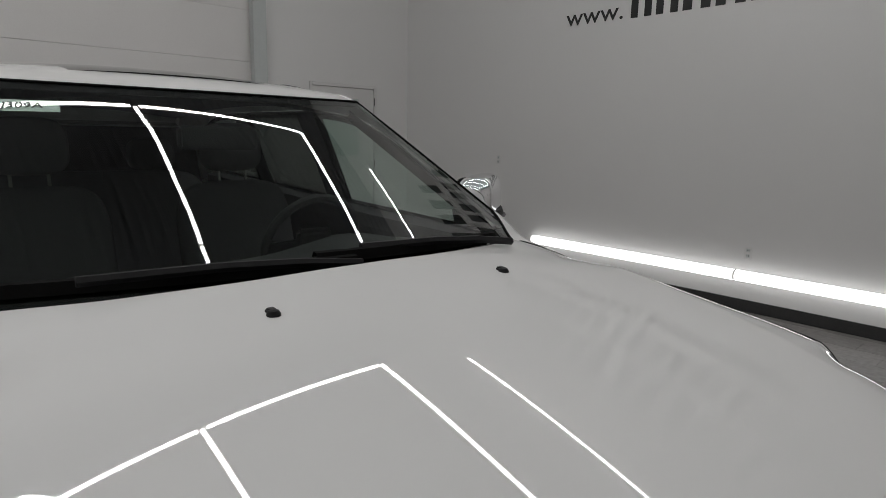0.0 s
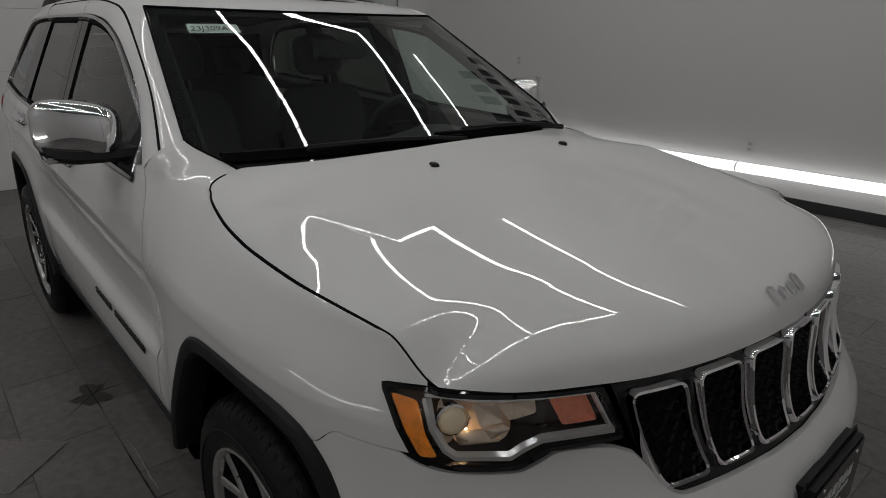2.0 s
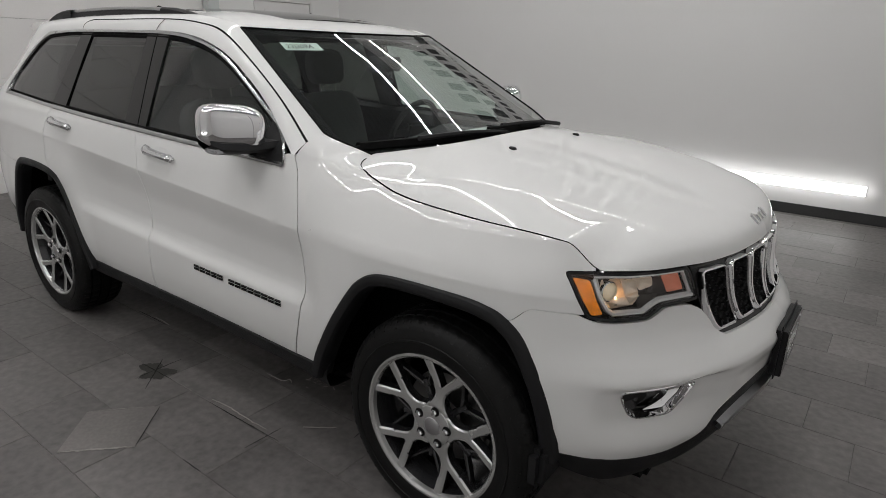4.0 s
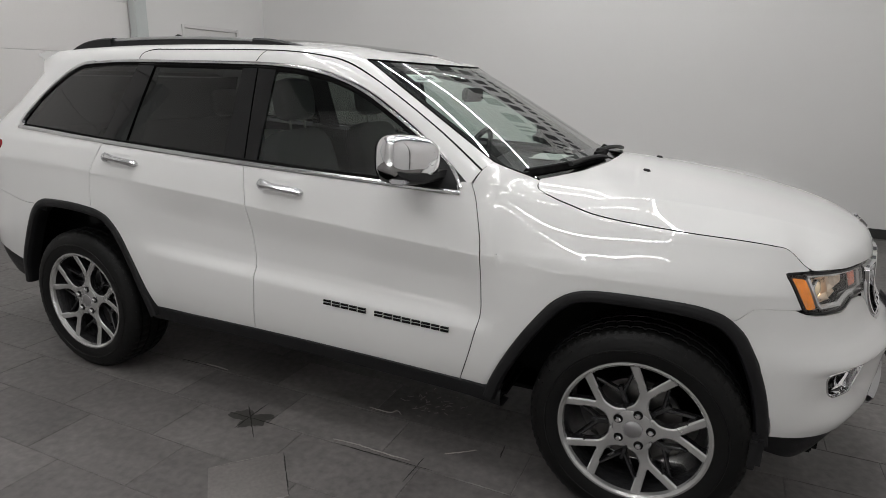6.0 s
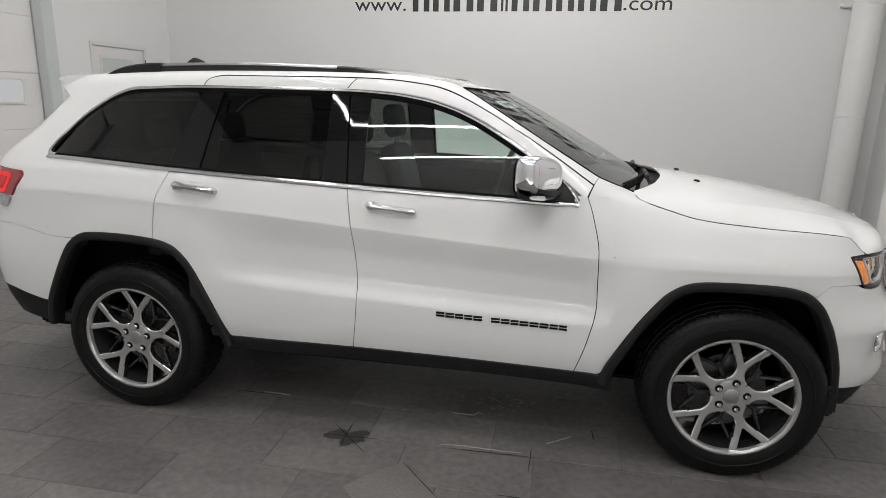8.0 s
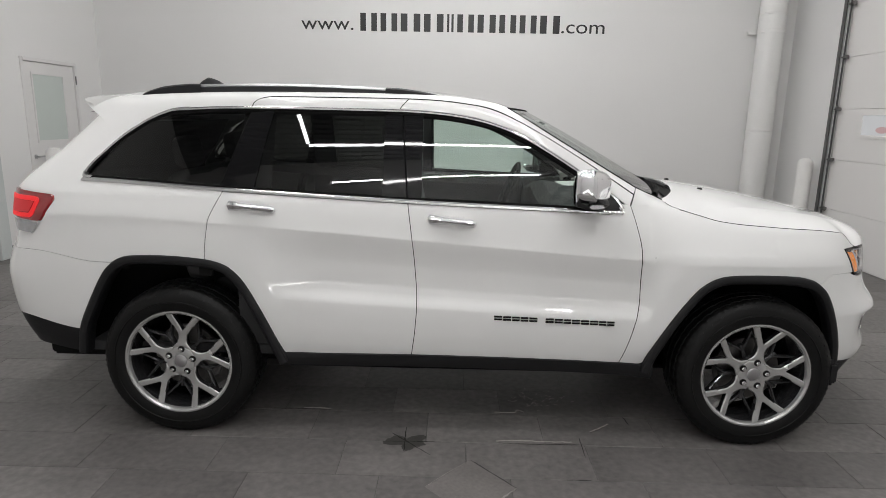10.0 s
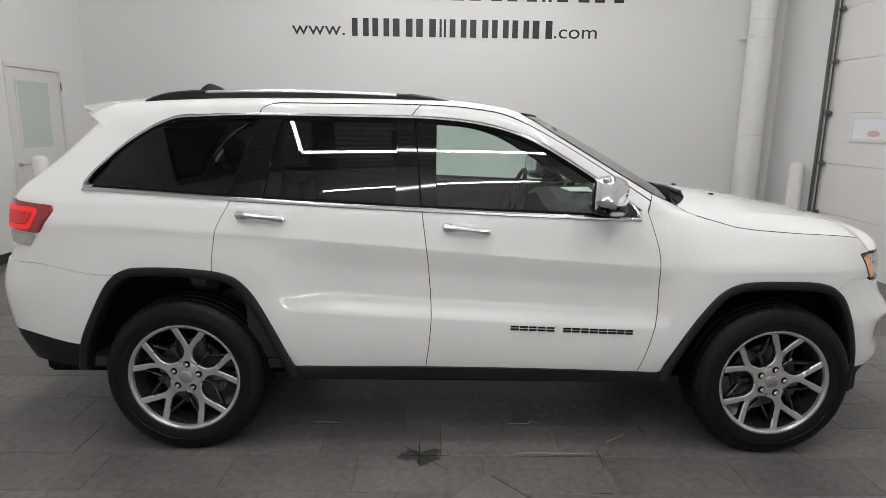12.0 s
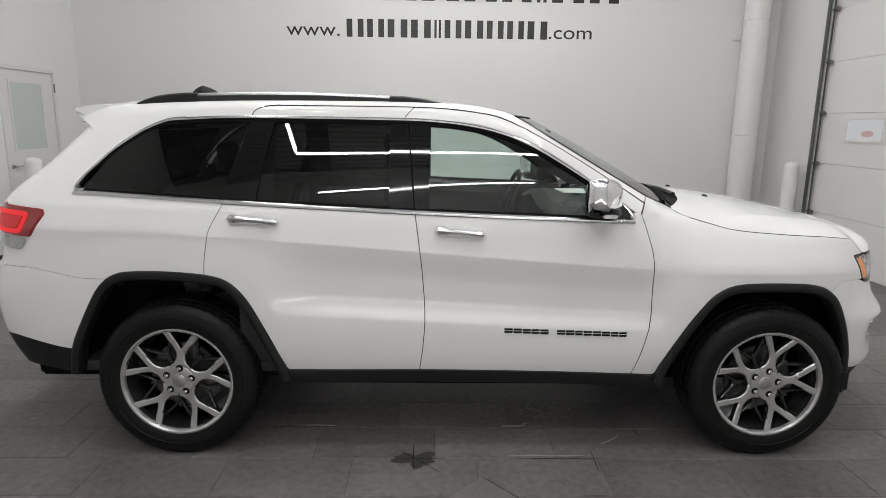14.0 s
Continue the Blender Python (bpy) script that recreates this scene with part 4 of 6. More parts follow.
    panel("c_pillar_cover", lambda z: slant_q(z) + 0.003, lambda z: slant_r(z) + 0.004, lambda u: BELT(u) + 0.006, lambda u: TOP(u) - 0.010, 4, 14, GLOSS_BLACK, car, s, off=-0.002, label="gloss black pillar cover")
    panel("b_pillar_cover", 1.030, lambda z: MID(1.26) - 0.035 * (z - 1.26) / 0.4 - 0.004, lambda u: BELT(u) + 0.006, lambda u: TOP(u) - 0.010, 4, 14, GLOSS_BLACK, car, s, off=-0.002, label="gloss black pillar cover")
    panel("b_pillar_cover", lambda z: MID(1.26) - 0.035 * (z - 1.26) / 0.4 + 0.004, 1.220, lambda u: BELT(u) + 0.006, lambda u: TOP(u) - 0.010, 4, 14, GLOSS_BLACK, car, s, off=-0.002, label="gloss black pillar cover")
    panel("mirror_sail", 2.03, 2.19, lambda u: BELT(u) + 0.006, lambda u: TOP(u) - 0.010, 10, 8, BLACK_PLASTIC, car, s, off=0.0, label="black mirror base")
    ribbon("seal", [(u, BELT(u) + 0.010) for u in np.linspace(WIN0 + 0.02, 2.10, 60)], [(-0.004, -0.004), (0.006, 0.000), (0.012, -0.008)], SEAL_AND_SHADE, car, s)
    ribbon("seal", [(u, TOP(u) - 0.014) for u in np.linspace(WIN0 + 0.01, 2.185, 90)], [(0.004, -0.004), (-0.006, 0.0), (-0.014, -0.010)], SEAL_AND_SHADE, car, s)

    # sheet between the windows and the roof, with the door frame's shut line in it
    edge = chain([(-0.55, 0.60, 1.672), (-0.30, 0.645, 1.712), (0.2, 0.664, 1.735), (0.8, 0.662, 1.743), (1.25, 0.652, 1.740), (1.48, 0.646, 1.720), (1.64, 0.650, 1.682), (1.85, 0.693, 1.559), (2.1, 0.744, 1.411), (2.279, 0.782, 1.3055)], 80)
    lowe = chain([Vector(skin(u, z, 0, 1)) for u, z in ((to_u(-0.30, 1.515), 1.515), (to_u(-0.13, 1.614), 1.614), (0.2, 1.665), (0.8, 1.668), (1.15, 1.666), (1.36, 1.652), (1.52, 1.624), (1.72, 1.554), (1.98, 1.400), (2.227, 1.226))], 80)

    def strip(name, v0, v1, i0, i1, n=7):
        rows = []
        for i in range(i0, i1 + 1):
            a, b = lowe[i], edge[i]
            row = []
            for k in range(n + 1):
                v = v0 + (v1 - v0) * k / n
                p = a.lerp(b, v) + Vector((0, 0.7, 0.7)) * 0.016 * 4 * v * (1 - v)
                row.append((p.x, s * p.y, p.z))
            rows.append(row)
        bm = grid(rows)
        flange(bm, 0.008, Vector((1.2, 0, 1.1)))
        return part(name, bm, PAINT, car)

    strip("door_frame", 0.0, 0.50, 22, 80)
    strip("roof_side", 0.555, 1.0, 22, 80)
    strip("quarter_upper", 0.0, 1.0, 0, 22)
    # dark strip flush with the sheet, standing in for the shaded frame gap
    rows = []
    for i in range(22, 81):
        row = []
        for v in (0.497, 0.53, 0.563):
            p = lowe[i].lerp(edge[i], v) + Vector((0, 0.7, 0.7)) * (0.064 * v * (1 - v) + 0.0006)
            row.append((p.x, s * p.y, p.z))
        rows.append(row)
    part("seal", grid(rows), SEAL_AND_SHADE, car)
    # the shut line between the two door frames, and round the rear door's upper back corner: dark strips for a gap's
    # shade
    def frame_seam(spots):
        rows = []
        for k, v in spots:
            n = min(int(k), 79)
            p = lowe[n].lerp(lowe[n + 1], k - n).lerp(edge[n].lerp(edge[n + 1], k - n), v) + Vector((0, 0.7, 0.7)) * 0.064 * v * (1 - v)
            f = v / 0.53
            rows.append([(p.x + d * (1 - 0.8 * f * f * (k != 34)), s * (p.y + 0.0012), p.z + 0.0012 - d * f * f * (k != 34)) for d in (-0.0025, 0.0025)])
        part("seal", grid(rows), SEAL_AND_SHADE, car)

    frame_seam([(34, v) for v in np.linspace(0.0, 0.52, 8)])
    frame_seam([(20.4 + 1.75 * (1 - math.sqrt(max(1 - (v / 0.53) ** 2, 0))), v) for v in 0.53 * np.sin(np.linspace(0, math.pi / 2, 14))])

WIN_REAR = smooth([(b, to_u(a, b)) for a, b in [(-0.452, 1.24), (-0.452, 1.31), (-0.412, 1.39), (-0.282, 1.515), (-0.152, 1.60), (-0.06, 1.645), (0.1, 1.70)]])
# rear corner sheet: from the quarter window's edge to the tailgate
for s in SIDES:
    def win_rear(z):
        return WIN_REAR(z) - 0.004
    panel("rear_pillar", lambda z: to_u(-0.80 + 0.95 * (z - 1.25), z) - 0.03, win_rear, lambda u: 1.25, lambda u: 1.66, 26, 22, PAINT, car, s)
rows = []
for z in np.linspace(0.93, 1.68, 20):
    rows.append([skin(u, z, -0.004, sd) for sd, us in ((-1, np.linspace(-0.82, U0, 14)), (1, np.linspace(U0, -0.82, 14))) for u in us])
part("tailgate", grid(rows), PAINT, car)
ROOF_TAIL = 1.757
sp = []
for y in np.linspace(-0.64, 0.64, 17):
    kx, kz = 0.11 * (y / 0.64) ** 2, 0.02 * (y / 0.64) ** 2
    zr = ROOF_TAIL - 0.004 - 0.046 * (abs(y) / 0.645) ** 2.6
    sp.append([(-0.33, y, zr), (-0.42 + kx * 0.4, y, 0.5 * zr + 0.5 * (1.738 - kz * 1.2)), (-0.54 + kx * 0.8, y, 1.730 - kz), (-0.635 + kx, y, 1.716 - kz), (-0.64 + kx, y, 1.706 - kz), (-0.60 + kx, y, 1.688 - kz), (-0.535 + kx * 0.7, y, 1.61), (-0.40, y, 1.59)])
bm = grid(sp)
for row in (sp[0], sp[-1]):
    bm.faces.new([bm.verts.new(q) for q in row])
part("rear_spoiler", bm, PAINT, car, "white roof-end spoiler")

# ---- roof, windscreen, bonnet ----
ROOF_C = smooth([(-0.60, 1.715), (-0.44, 1.745), (0.0, 1.786), (0.6, 1.80), (1.1, 1.784), (1.4, 1.757), (1.6, 1.725), (1.80, 1.672)])
EDGE3 = chain([(-0.55, 0.60, 1.672), (-0.30, 0.645, 1.712), (0.2, 0.664, 1.735), (0.8, 0.662, 1.743), (1.25, 0.652, 1.740), (1.48, 0.646, 1.720), (1.64, 0.650, 1.682)], 60)
rows = []
for i, e in enumerate(EDGE3):
    cx = e.x + 0.160 * step(1.1, 1.64, e.x)
    cz = ROOF_C(cx)
    rows.append([(cx - (cx - e.x) * q * q, q * e.y, cz - (cz - e.z) * abs(q) ** 2.6) for q in np.linspace(-1, 1, 29)])
part("roof", grid(rows), PAINT, car)
# glass roof panel and its frame
rows = []
for x in np.linspace(0.98, 1.56, 14):
    rows.append([(x - 0.06 * (y / 0.5) ** 2, y, ROOF_C(x) - 0.052 * (abs(y) / 0.7) ** 2.6 + 0.005) for y in np.linspace(-0.46, 0.46, 15)])
bm = grid(rows)
flange(bm, 0.006, Vector((1.25, 0, 1.2)))
part("sunroof", bm, GLOSS_BLACK, car, "dark glass sunroof")
for s in SIDES:
    rail = part("roof_rail", tube([(p.x, s * p.y, p.z) for p in chain([(-0.12, 0.625, 1.752), (0.2, 0.625, 1.767), (0.6, 0.625, 1.772), (1.10, 0.625, 1.760)], 20)], 0.013, n=10), SATIN, car, "roof rail with a satin silver bar")
    for pts in ([(-0.22, 1.726), (-0.185, 1.741), (-0.13, 1.757), (-0.06, 1.769), (0.02, 1.776), (0.08, 1.777)], [(1.02, 1.774), (1.10, 1.771), (1.18, 1.761), (1.26, 1.747), (1.31, 1.735), (1.35, 1.722)]):
        bm = bmesh.new()
        rr = []
        for x, z in pts:
            b = ROOF_C(x) - 0.045
            rr.append([(x, s * 0.655, b - 0.012), (x, s * 0.652, z - 0.008), (x, s * 0.640, z), (x, s * 0.615, z + 0.001), (x, s * 0.604, z - 0.008), (x, s * 0.600, b)])
        part("rail_foot", grid(rr), BLACK_PLASTIC, rail)
    part("rail_base", grid([[(x, s * 0.652, ROOF_C(x) - 0.062), (x, s * 0.644, ROOF_C(x) - 0.030), (x, s * 0.612, ROOF_C(x) - 0.028), (x, s * 0.604, ROOF_C(x) - 0.06)] for x in np.linspace(-0.14, 1.25, 14)]), BLACK_PLASTIC, rail)
fin = []
for t in np.linspace(0.0, 1.0, 15):
    h = 0.074 * min(1.0, 0.25 + 2.6 * t) ** 0.5 * (1 - t ** 2.2) + 0.002
    w = 0.034 * (1 - 0.75 * t ** 2) * (0.55 + 0.45 * min(1, 4 * t))
    fin.append([(-0.185 + 0.19 * t, w * math.cos(a) * (1 - 0.35 * math.sin(a)), ROOF_C(-0.1) - 0.008 + h * math.sin(a) ** 0.8) for a in np.linspace(0.0, math.pi - 1e-6, 13)])
fb = grid(fin)
for row in (fin[0], fin[-1]):
    fb.faces.new([fb.verts.new(q) for q in row])
part("antenna_fin", fb, BLACK_PLASTIC, car, "small black roof antenna")

ws = part("windscreen", grid([[screen(t, q * screen_rim(t)) for q in np.linspace(-1, 1, 41)] for t in np.linspace(0, 1, 61)]), GLASS, car, "clear glass windscreen")
ws.visible_shadow = False
fr = bmesh.new()
grid([[screen(t, q, -0.004) for q in np.linspace(-1, 1, 31)] for t in (0, 0.025, 0.05)], fr)
grid([[screen(t, q * screen_rim(t), -0.004) for q in np.linspace(-1, 1, 31)] for t in np.linspace(0.76, 1.0, 12)], fr)
for a, b in ((-1, -0.95), (0.95, 1)):
    grid([[screen(t, q, -0.004) for q in (a, b)] for t in np.linspace(0.05, 0.78, 20)], fr)
part("black_border", fr, SEAL_AND_SHADE, ws, "black ceramic border")
for s in SIDES:
    part("screen_moulding", tube([screen(t, s * screen_rim(t), 0.001) for t in np.linspace(0, 0.92, 40)], 0.004), SEAL_AND_SHADE, ws)
part("screen_moulding", tube([screen(0, q, 0.001) for q in np.linspace(-1, 1, 40)], 0.004), SEAL_AND_SHADE, ws)
st = part("stock_sticker", grid([[screen(t, q, -0.0025) for q in (-0.84, -0.76, -0.68, -0.60)] for t in (0.103, 0.126, 0.149)]), STICKER, ws, "pale sticker inside the glass")
nx = (screen(0.121, -0.68) - screen(0.121, -0.76)).normalized()
down = (screen(0.144, -0.72) - screen(0.098, -0.72)).normalized()
nm = nx.cross(-down)
base = screen(0.145, -0.832, 0.004)
letters("23J309A", 0, 0, 0.043, st, LETTER, Matrix(((nx.x, -down.x, nm.x, base.x), (nx.y, -down.y, nm.y, base.y), (nx.z, -down.z, nm.z, base.z), (0, 0, 0, 1))), depth=0.0003, name="letters", stretch=0.86)

# bonnet
rows = []
for i in range(121):
    f = i / 120
    f = f * 0.55 + 0.45 * (1 - (1 - f) ** 2.2)
    row = []
    for k in range(-64, 65):
        y = abs(k) / 64
        x = 3.0
        for _ in range(6):
            rim = FENDER_TOP(x) - 0.0015
            yy = math.copysign(ridge(x) * y / 0.75 if y < 0.75 else ridge(x) + (rim - ridge(x)) * (y - 0.75) / 0.25, k)
            x = REAR_Y(abs(yy)) + (NOSE_Y(abs(yy)) - REAR_Y(abs(yy))) * f
        row.append((x, yy, bonnet(x, yy)))
    rows.append(row)
bm = grid(rows)
flange(bm, 0.016, Vector((3.0, 0, 0.6)))
hood = part("bonnet", bm, PAINT, car)
for s in SIDES:
    y = s * 0.283
    z = bonnet(2.80, y)
    nb = lathe([(0.0, 0.0), (0.013, 0.0), (0.012, 0.004), (0.009, 0.009), (0.004, 0.011), (0, 0.011)], 14, axis="z", centre=(2.80, y, z - 0.001))
    box(2.782, 2.80, y - 0.009, y + 0.009, z, z + 0.010, 0.003, nb)
    part("washer_nozzle", nb, BLACK_PLASTIC, hood, "black washer nozzle")
# cowl under the screen
cow = []
for q in np.linspace(-1, 1, 33):
    a = screen(0.97, q * screen_rim(0.97))
    yb = q * 0.70
    bx = REAR_Y(abs(yb)) + 0.03
    bz = bonnet(bx - 0.02, yb) - 0.030
    cow.append([(a.x - 0.01, a.y, a.z - 0.008), (a.x + 0.02, a.y, a.z - 0.022), (a.x * 0.5 + bx * 0.5, a.y * 0.96 , min(a.z, bz) - 0.03), (bx, yb, bz)])
part("cowl", grid(cow), BLACK_PLASTIC, car, "black plastic cowl")


def wiper(y0, y1, q0):
    w = tube([(2.57, y0, 1.262), (2.56, y0 + (y1 - y0) * 0.25, 1.278), (2.545, y0 + (y1 - y0) * 0.55, 1.287), (2.52, y1, 1.288)], 0.011, n=6)
    arm = part("wiper", w, BLACK_PLASTIC, car, "black windscreen wiper")
    bl = []
    for k in range(13):
        t = k / 12
        y = y0 + (y1 - y0) * (0.02 + 1.25 * t)
        q = max(-0.95, min(0.95, y / 0.74))
        tt = 0.86 - 0.06 * t
        p = screen(tt, q, 0.008)
        bl.append([p + Vector((0.016, 0, -0.012)), p + Vector((0.01, 0, 0.012)), p + Vector((-0.004, 0, 0.014)), p + Vector((-0.012, 0, 0.0))])
    part("blade", grid(bl), SEAL_AND_SHADE, arm)


wiper(0.05, -0.52, 0)
wiper(0.56, 0.08, 0)

# ---- front end ----
LAMP = rounded([(3.309, 1.026, 0), (3.40, 1.030, 0), (3.722, 1.020, 0), (3.772, 0.918, 0), (3.617, 0.921, 0), (3.562, 0.893, 0), (3.444, 0.893, 0), (3.374, 0.904, 0)], 0.012, 3)
LAMP = [(p[0], p[1]) for p in LAMP]
FOG = [(p[0], p[1]) for p in rounded([(3.434, 0.680, 0), (3.728, 0.670, 0), (3.704, 0.622, 0), (3.645, 0.577, 0), (3.50, 0.583, 0)], 0.03, 4)]
ARCH_FRONT = smooth(sorted({round(b, 3): a for a, b in FA if a > 2.95 and b < 0.895}.items()))
BUMP_TOP = smooth([(3.0, 0.860), (3.16, 0.860), (3.24, 0.910), (3.34, 0.912), (3.376, 0.900), (3.424, 0.887), (3.552, 0.884), (3.60, 0.898), (3.64, 0.914), (3.76, 0.900), (3.805, 0.875), (3.855, 0.80), (3.89, 0.787), (4.33, 0.782)])
BUMP_LOW = smooth([(3.1, 0.455), (3.35, 0.440), (3.6, 0.435), (3.72, 0.455), (3.78, 0.487), (3.84, 0.535), (3.91, 0.570), (4.02, 0.590), (4.14, 0.598), (4.33, 0.60)])


def both(f):
    return lambda u: f(u if u <= U1 else 2 * U1 - u)


mirror_u = lambda pts: [(2 * U1 - a, b) for a, b in pts]
bumper = panel("front_bumper", lambda z: ARCH_FRONT(z) + 0.0, lambda z: 2 * U1 - ARCH_FRONT(z), both(BUMP_LOW), both(lambda u: fender_low(u) - 0.003 if SEAM_FOOT < u < 3.345 else BUMP_TOP(u) - 0.0012), 220, 64, PAINT, car, -1,
               holes=(FOG, mirror_u(FOG)), label="white painted front bumper")
# the lower black apron, its corner flaps and bright strip
panel("lower_apron", lambda z: to_u(3.343, z), lambda z: 2 * U1 - to_u(3.343, z), both(lambda u: 0.30 + 0.08 * step(3.5, 3.2, u)), both(lambda u: BUMP_LOW(u) - 0.002), 90, 10, BLACK_PLASTIC, car, -1, off=-0.006, label="black plastic lower apron")
ribbon("apron_strip", [(u, both(BUMP_LOW)(u) - 0.075) for u in np.linspace(3.86, 2 * U1 - 3.86, 60)], [(-0.02, -0.01), (-0.016, 0.012), (0.012, 0.016), (0.02, -0.01)], SATIN, car, label="bright lower apron strip")
for s in SIDES:
    part("wheel_spat", box(3.27, 3.335, s * 0.72 if s > 0 else -0.93, 0.93 if s > 0 else -0.72, 0.335, 0.47, 0.02), BLACK_PLASTIC, car)
    # headlamp
    hl = patch("headlamp", LAMP, -0.050, BEZEL, car, s, bowl=0.012, label="headlamp with amber side marker, parking light on")
    ribbon("lamp_frame", LAMP, [(-0.002, -0.002), (0.003, 0.001), (0.006, -0.002), (0.006, -0.05)], GLOSS_BLACK, hl, s, closed=True, label="gloss black frame")
    ribbon("lamp_frame", LAMP, [(-0.006, -0.03), (-0.005, 0.002), (0.002, 0.003), (0.003, -0.02)], GLOSS_BLACK, hl, s, closed=True)
    lens = patch("clear_lens", LAMP, 0.001, LENS, hl, s, rings=4, label="clear plastic lens")
    lens.visible_shadow = False

    def piece(name, pts, off, material, label="", bowl=0.0, r=0.008):
        return patch(name, [(p[0], p[1]) for p in rounded([(a, b, 0) for a, b in pts], r, 3)], off, material, hl, s, rings=3, bowl=bowl, label=label)

    piece("side_marker", [(3.325, 1.014), (3.372, 1.008), (3.418, 0.912), (3.384, 0.908)], -0.001, AMBER, "lit amber side marker")
    piece("turn_signal", [(3.622, 1.012), (3.697, 1.010), (3.728, 0.950), (3.655, 0.952)], -0.020, ORANGE, "orange turn signal", 0.008)
    piece("side_reflector", [(3.395, 1.010), (3.420, 1.015), (3.445, 0.935), (3.430, 0.922)], -0.026, REFLECTOR, "", 0.004)
    bowl = piece("reflector_bowl", [(3.440, 1.014), (3.530, 1.013), (3.562, 0.955), (3.545, 0.922), (3.450, 0.914), (3.432, 0.940)], -0.040, REFLECTOR, "warm lit reflector", 0.012, 0.02)
    for f0, f1, f2, f3, deep, lift in (((3.478, 1.010), (3.526, 1.009), (3.540, 0.970), (3.496, 0.962), -0.024, 0.008), ((3.500, 0.958), (3.540, 0.964), (3.556, 0.950), (3.516, 0.930), -0.030, -0.007), ((3.445, 0.938), (3.505, 0.952), (3.536, 0.924), (3.455, 0.917), -0.034, -0.010)):
        patch("reflector_facet", [(p[0], p[1]) for p in rounded([(f0[0], f0[1], 0), (f1[0], f1[1], 0), (f2[0], f2[1], 0), (f3[0], f3[1], 0)], 0.003, 2)], deep, REFLECTOR, bowl, s, rings=2, bowl=lift)
    piece("upper_reflector", [(3.520, 1.012), (3.600, 1.010), (3.606, 0.978), (3.552, 0.968)], -0.032, REFLECTOR, "bright reflector", 0.010)
    piece("lower_reflector", [(3.560, 0.955), (3.640, 0.945), (3.720, 0.940), (3.735, 0.930), (3.610, 0.932), (3.565, 0.908), (3.548, 0.920)], -0.036, BEZEL, "", 0.006)
    ribbon("chrome_line", [(3.384, 1.012), (3.407, 0.965), (3.430, 0.924), (3.450, 0.911), (3.546, 0.910), (3.575, 0.926), (3.607, 0.938), (3.754, 0.933)], [(-0.009, -0.010), (-0.004, -0.002), (0.004, -0.002), (0.009, -0.012)], LAMP_SILVER, hl, s)
    ribbon("chrome_line", [(3.384, 1.016), (3.50, 1.018), (3.60, 1.016), (3.708, 1.012), (3.754, 0.929)], [(-0.005, -0.014), (-0.002, -0.006), (0.003, -0.006), (0.006, -0.014)], LAMP_SILVER, hl, s)
    c = skin(3.440, 0.975, -0.035, s)
    d = (skin(3.440, 0.975, 0.03, s) - c).normalized()
    d = (d + Vector((0.8, 0, 0))).normalized()
    turn = d.to_track_quat("Z", "Y").to_matrix().to_4x4()
    bm = lathe([(0.022, -0.01), (0.030, 0.0), (0.030, 0.010), (0.0265, 0.012), (0.0245, 0.004)], 28, axis="z")
    bm.transform(Matrix.Translation(c) @ turn)
    part("projector_ring", bm, CHROME, hl)
    bm = lathe([(0.0245, 0.004), (0.023, 0.010), (0.016, 0.015), (0.0085, 0.0175), (0.0, 0.018)], 28, axis="z")
    bm.transform(Matrix.Translation(c) @ turn)
    part("projector_lens", bm, PROJECTOR, hl)
    c2 = skin(3.468, 0.948, -0.040, s)
    bm = lathe([(0.0, 0.0), (0.002, 0.001), (0.002, 0.005), (0.0014, 0.007), (0.0, 0.0075)], 14, axis="z")
    bm.transform(Matrix.Translation(c2) @ turn)
    part("bulb", bm, HALOGEN, hl, "lit warm bulb")
    # fog lamp recess
    fg = patch("fog_lamp", FOG, -0.035, GLOSS_BLACK, car, s, bowl=0.01, label="fog lamp in a bright chrome bezel")
    ribbon("bezel", FOG, [(-0.007, -0.034), (-0.003, -0.002), (0.000, 0.004), (0.004, 0.003), (0.006, -0.006)], CHROME, fg, s, closed=True, label="bright chrome bezel")
    patch("fog_reflector", [(p[0], p[1]) for p in rounded([(3.652, 0.664, 0), (3.708, 0.662, 0), (3.692, 0.622, 0), (3.640, 0.585, 0), (3.55, 0.590, 0), (3.60, 0.602, 0), (3.640, 0.622, 0)], 0.012, 3)], -0.022, CHROME, fg, s, rings=3, bowl=0.02)
    # tail lamp
    TL = [(p[0], p[1]) for p in rounded([(to_u(-0.845, 1.248), 1.248, 0), (to_u(-0.60, 1.228), 1.228, 0), (to_u(-0.59, 1.205), 1.205, 0), (to_u(-0.67, 1.095), 1.095, 0), (to_u(-0.855, 1.11), 1.11, 0), (to_u(-0.868, 1.17), 1.17, 0)], 0.012, 3)]
    tl = patch("tail_lamp", TL, 0.006, RED, car, s, rings=3, lip=0.03, label="lit red tail lamp")
    ribbon("lit_band", [(p[0], p[1]) for p in chain([(to_u(-0.855, 1.209), 1.209, 0), (to_u(-0.74, 1.205), 1.205, 0), (to_u(-0.680, 1.200), 1.200, 0), (to_u(-0.678, 1.185), 1.185, 0), (to_u(-0.712, 1.128), 1.128, 0), (to_u(-0.76, 1.122), 1.122, 0), (to_u(-0.850, 1.125), 1.125, 0)], 40)],
           [(-0.012, 0.005), (-0.010, 0.010), (0.010, 0.010), (0.012, 0.005)], RED_GLOW, tl, s, label="glowing red band")
    patch("lit_field", [(p[0], p[1]) for p in rounded([(to_u(-0.850, 1.198), 1.198, 0), (to_u(-0.692, 1.190), 1.190, 0), (to_u(-0.722, 1.138), 1.138, 0), (to_u(-0.848, 1.136), 1.136, 0)], 0.008, 3)], 0.0085, RED_SOFT, tl, s, rings=3, label="softly lit red field")
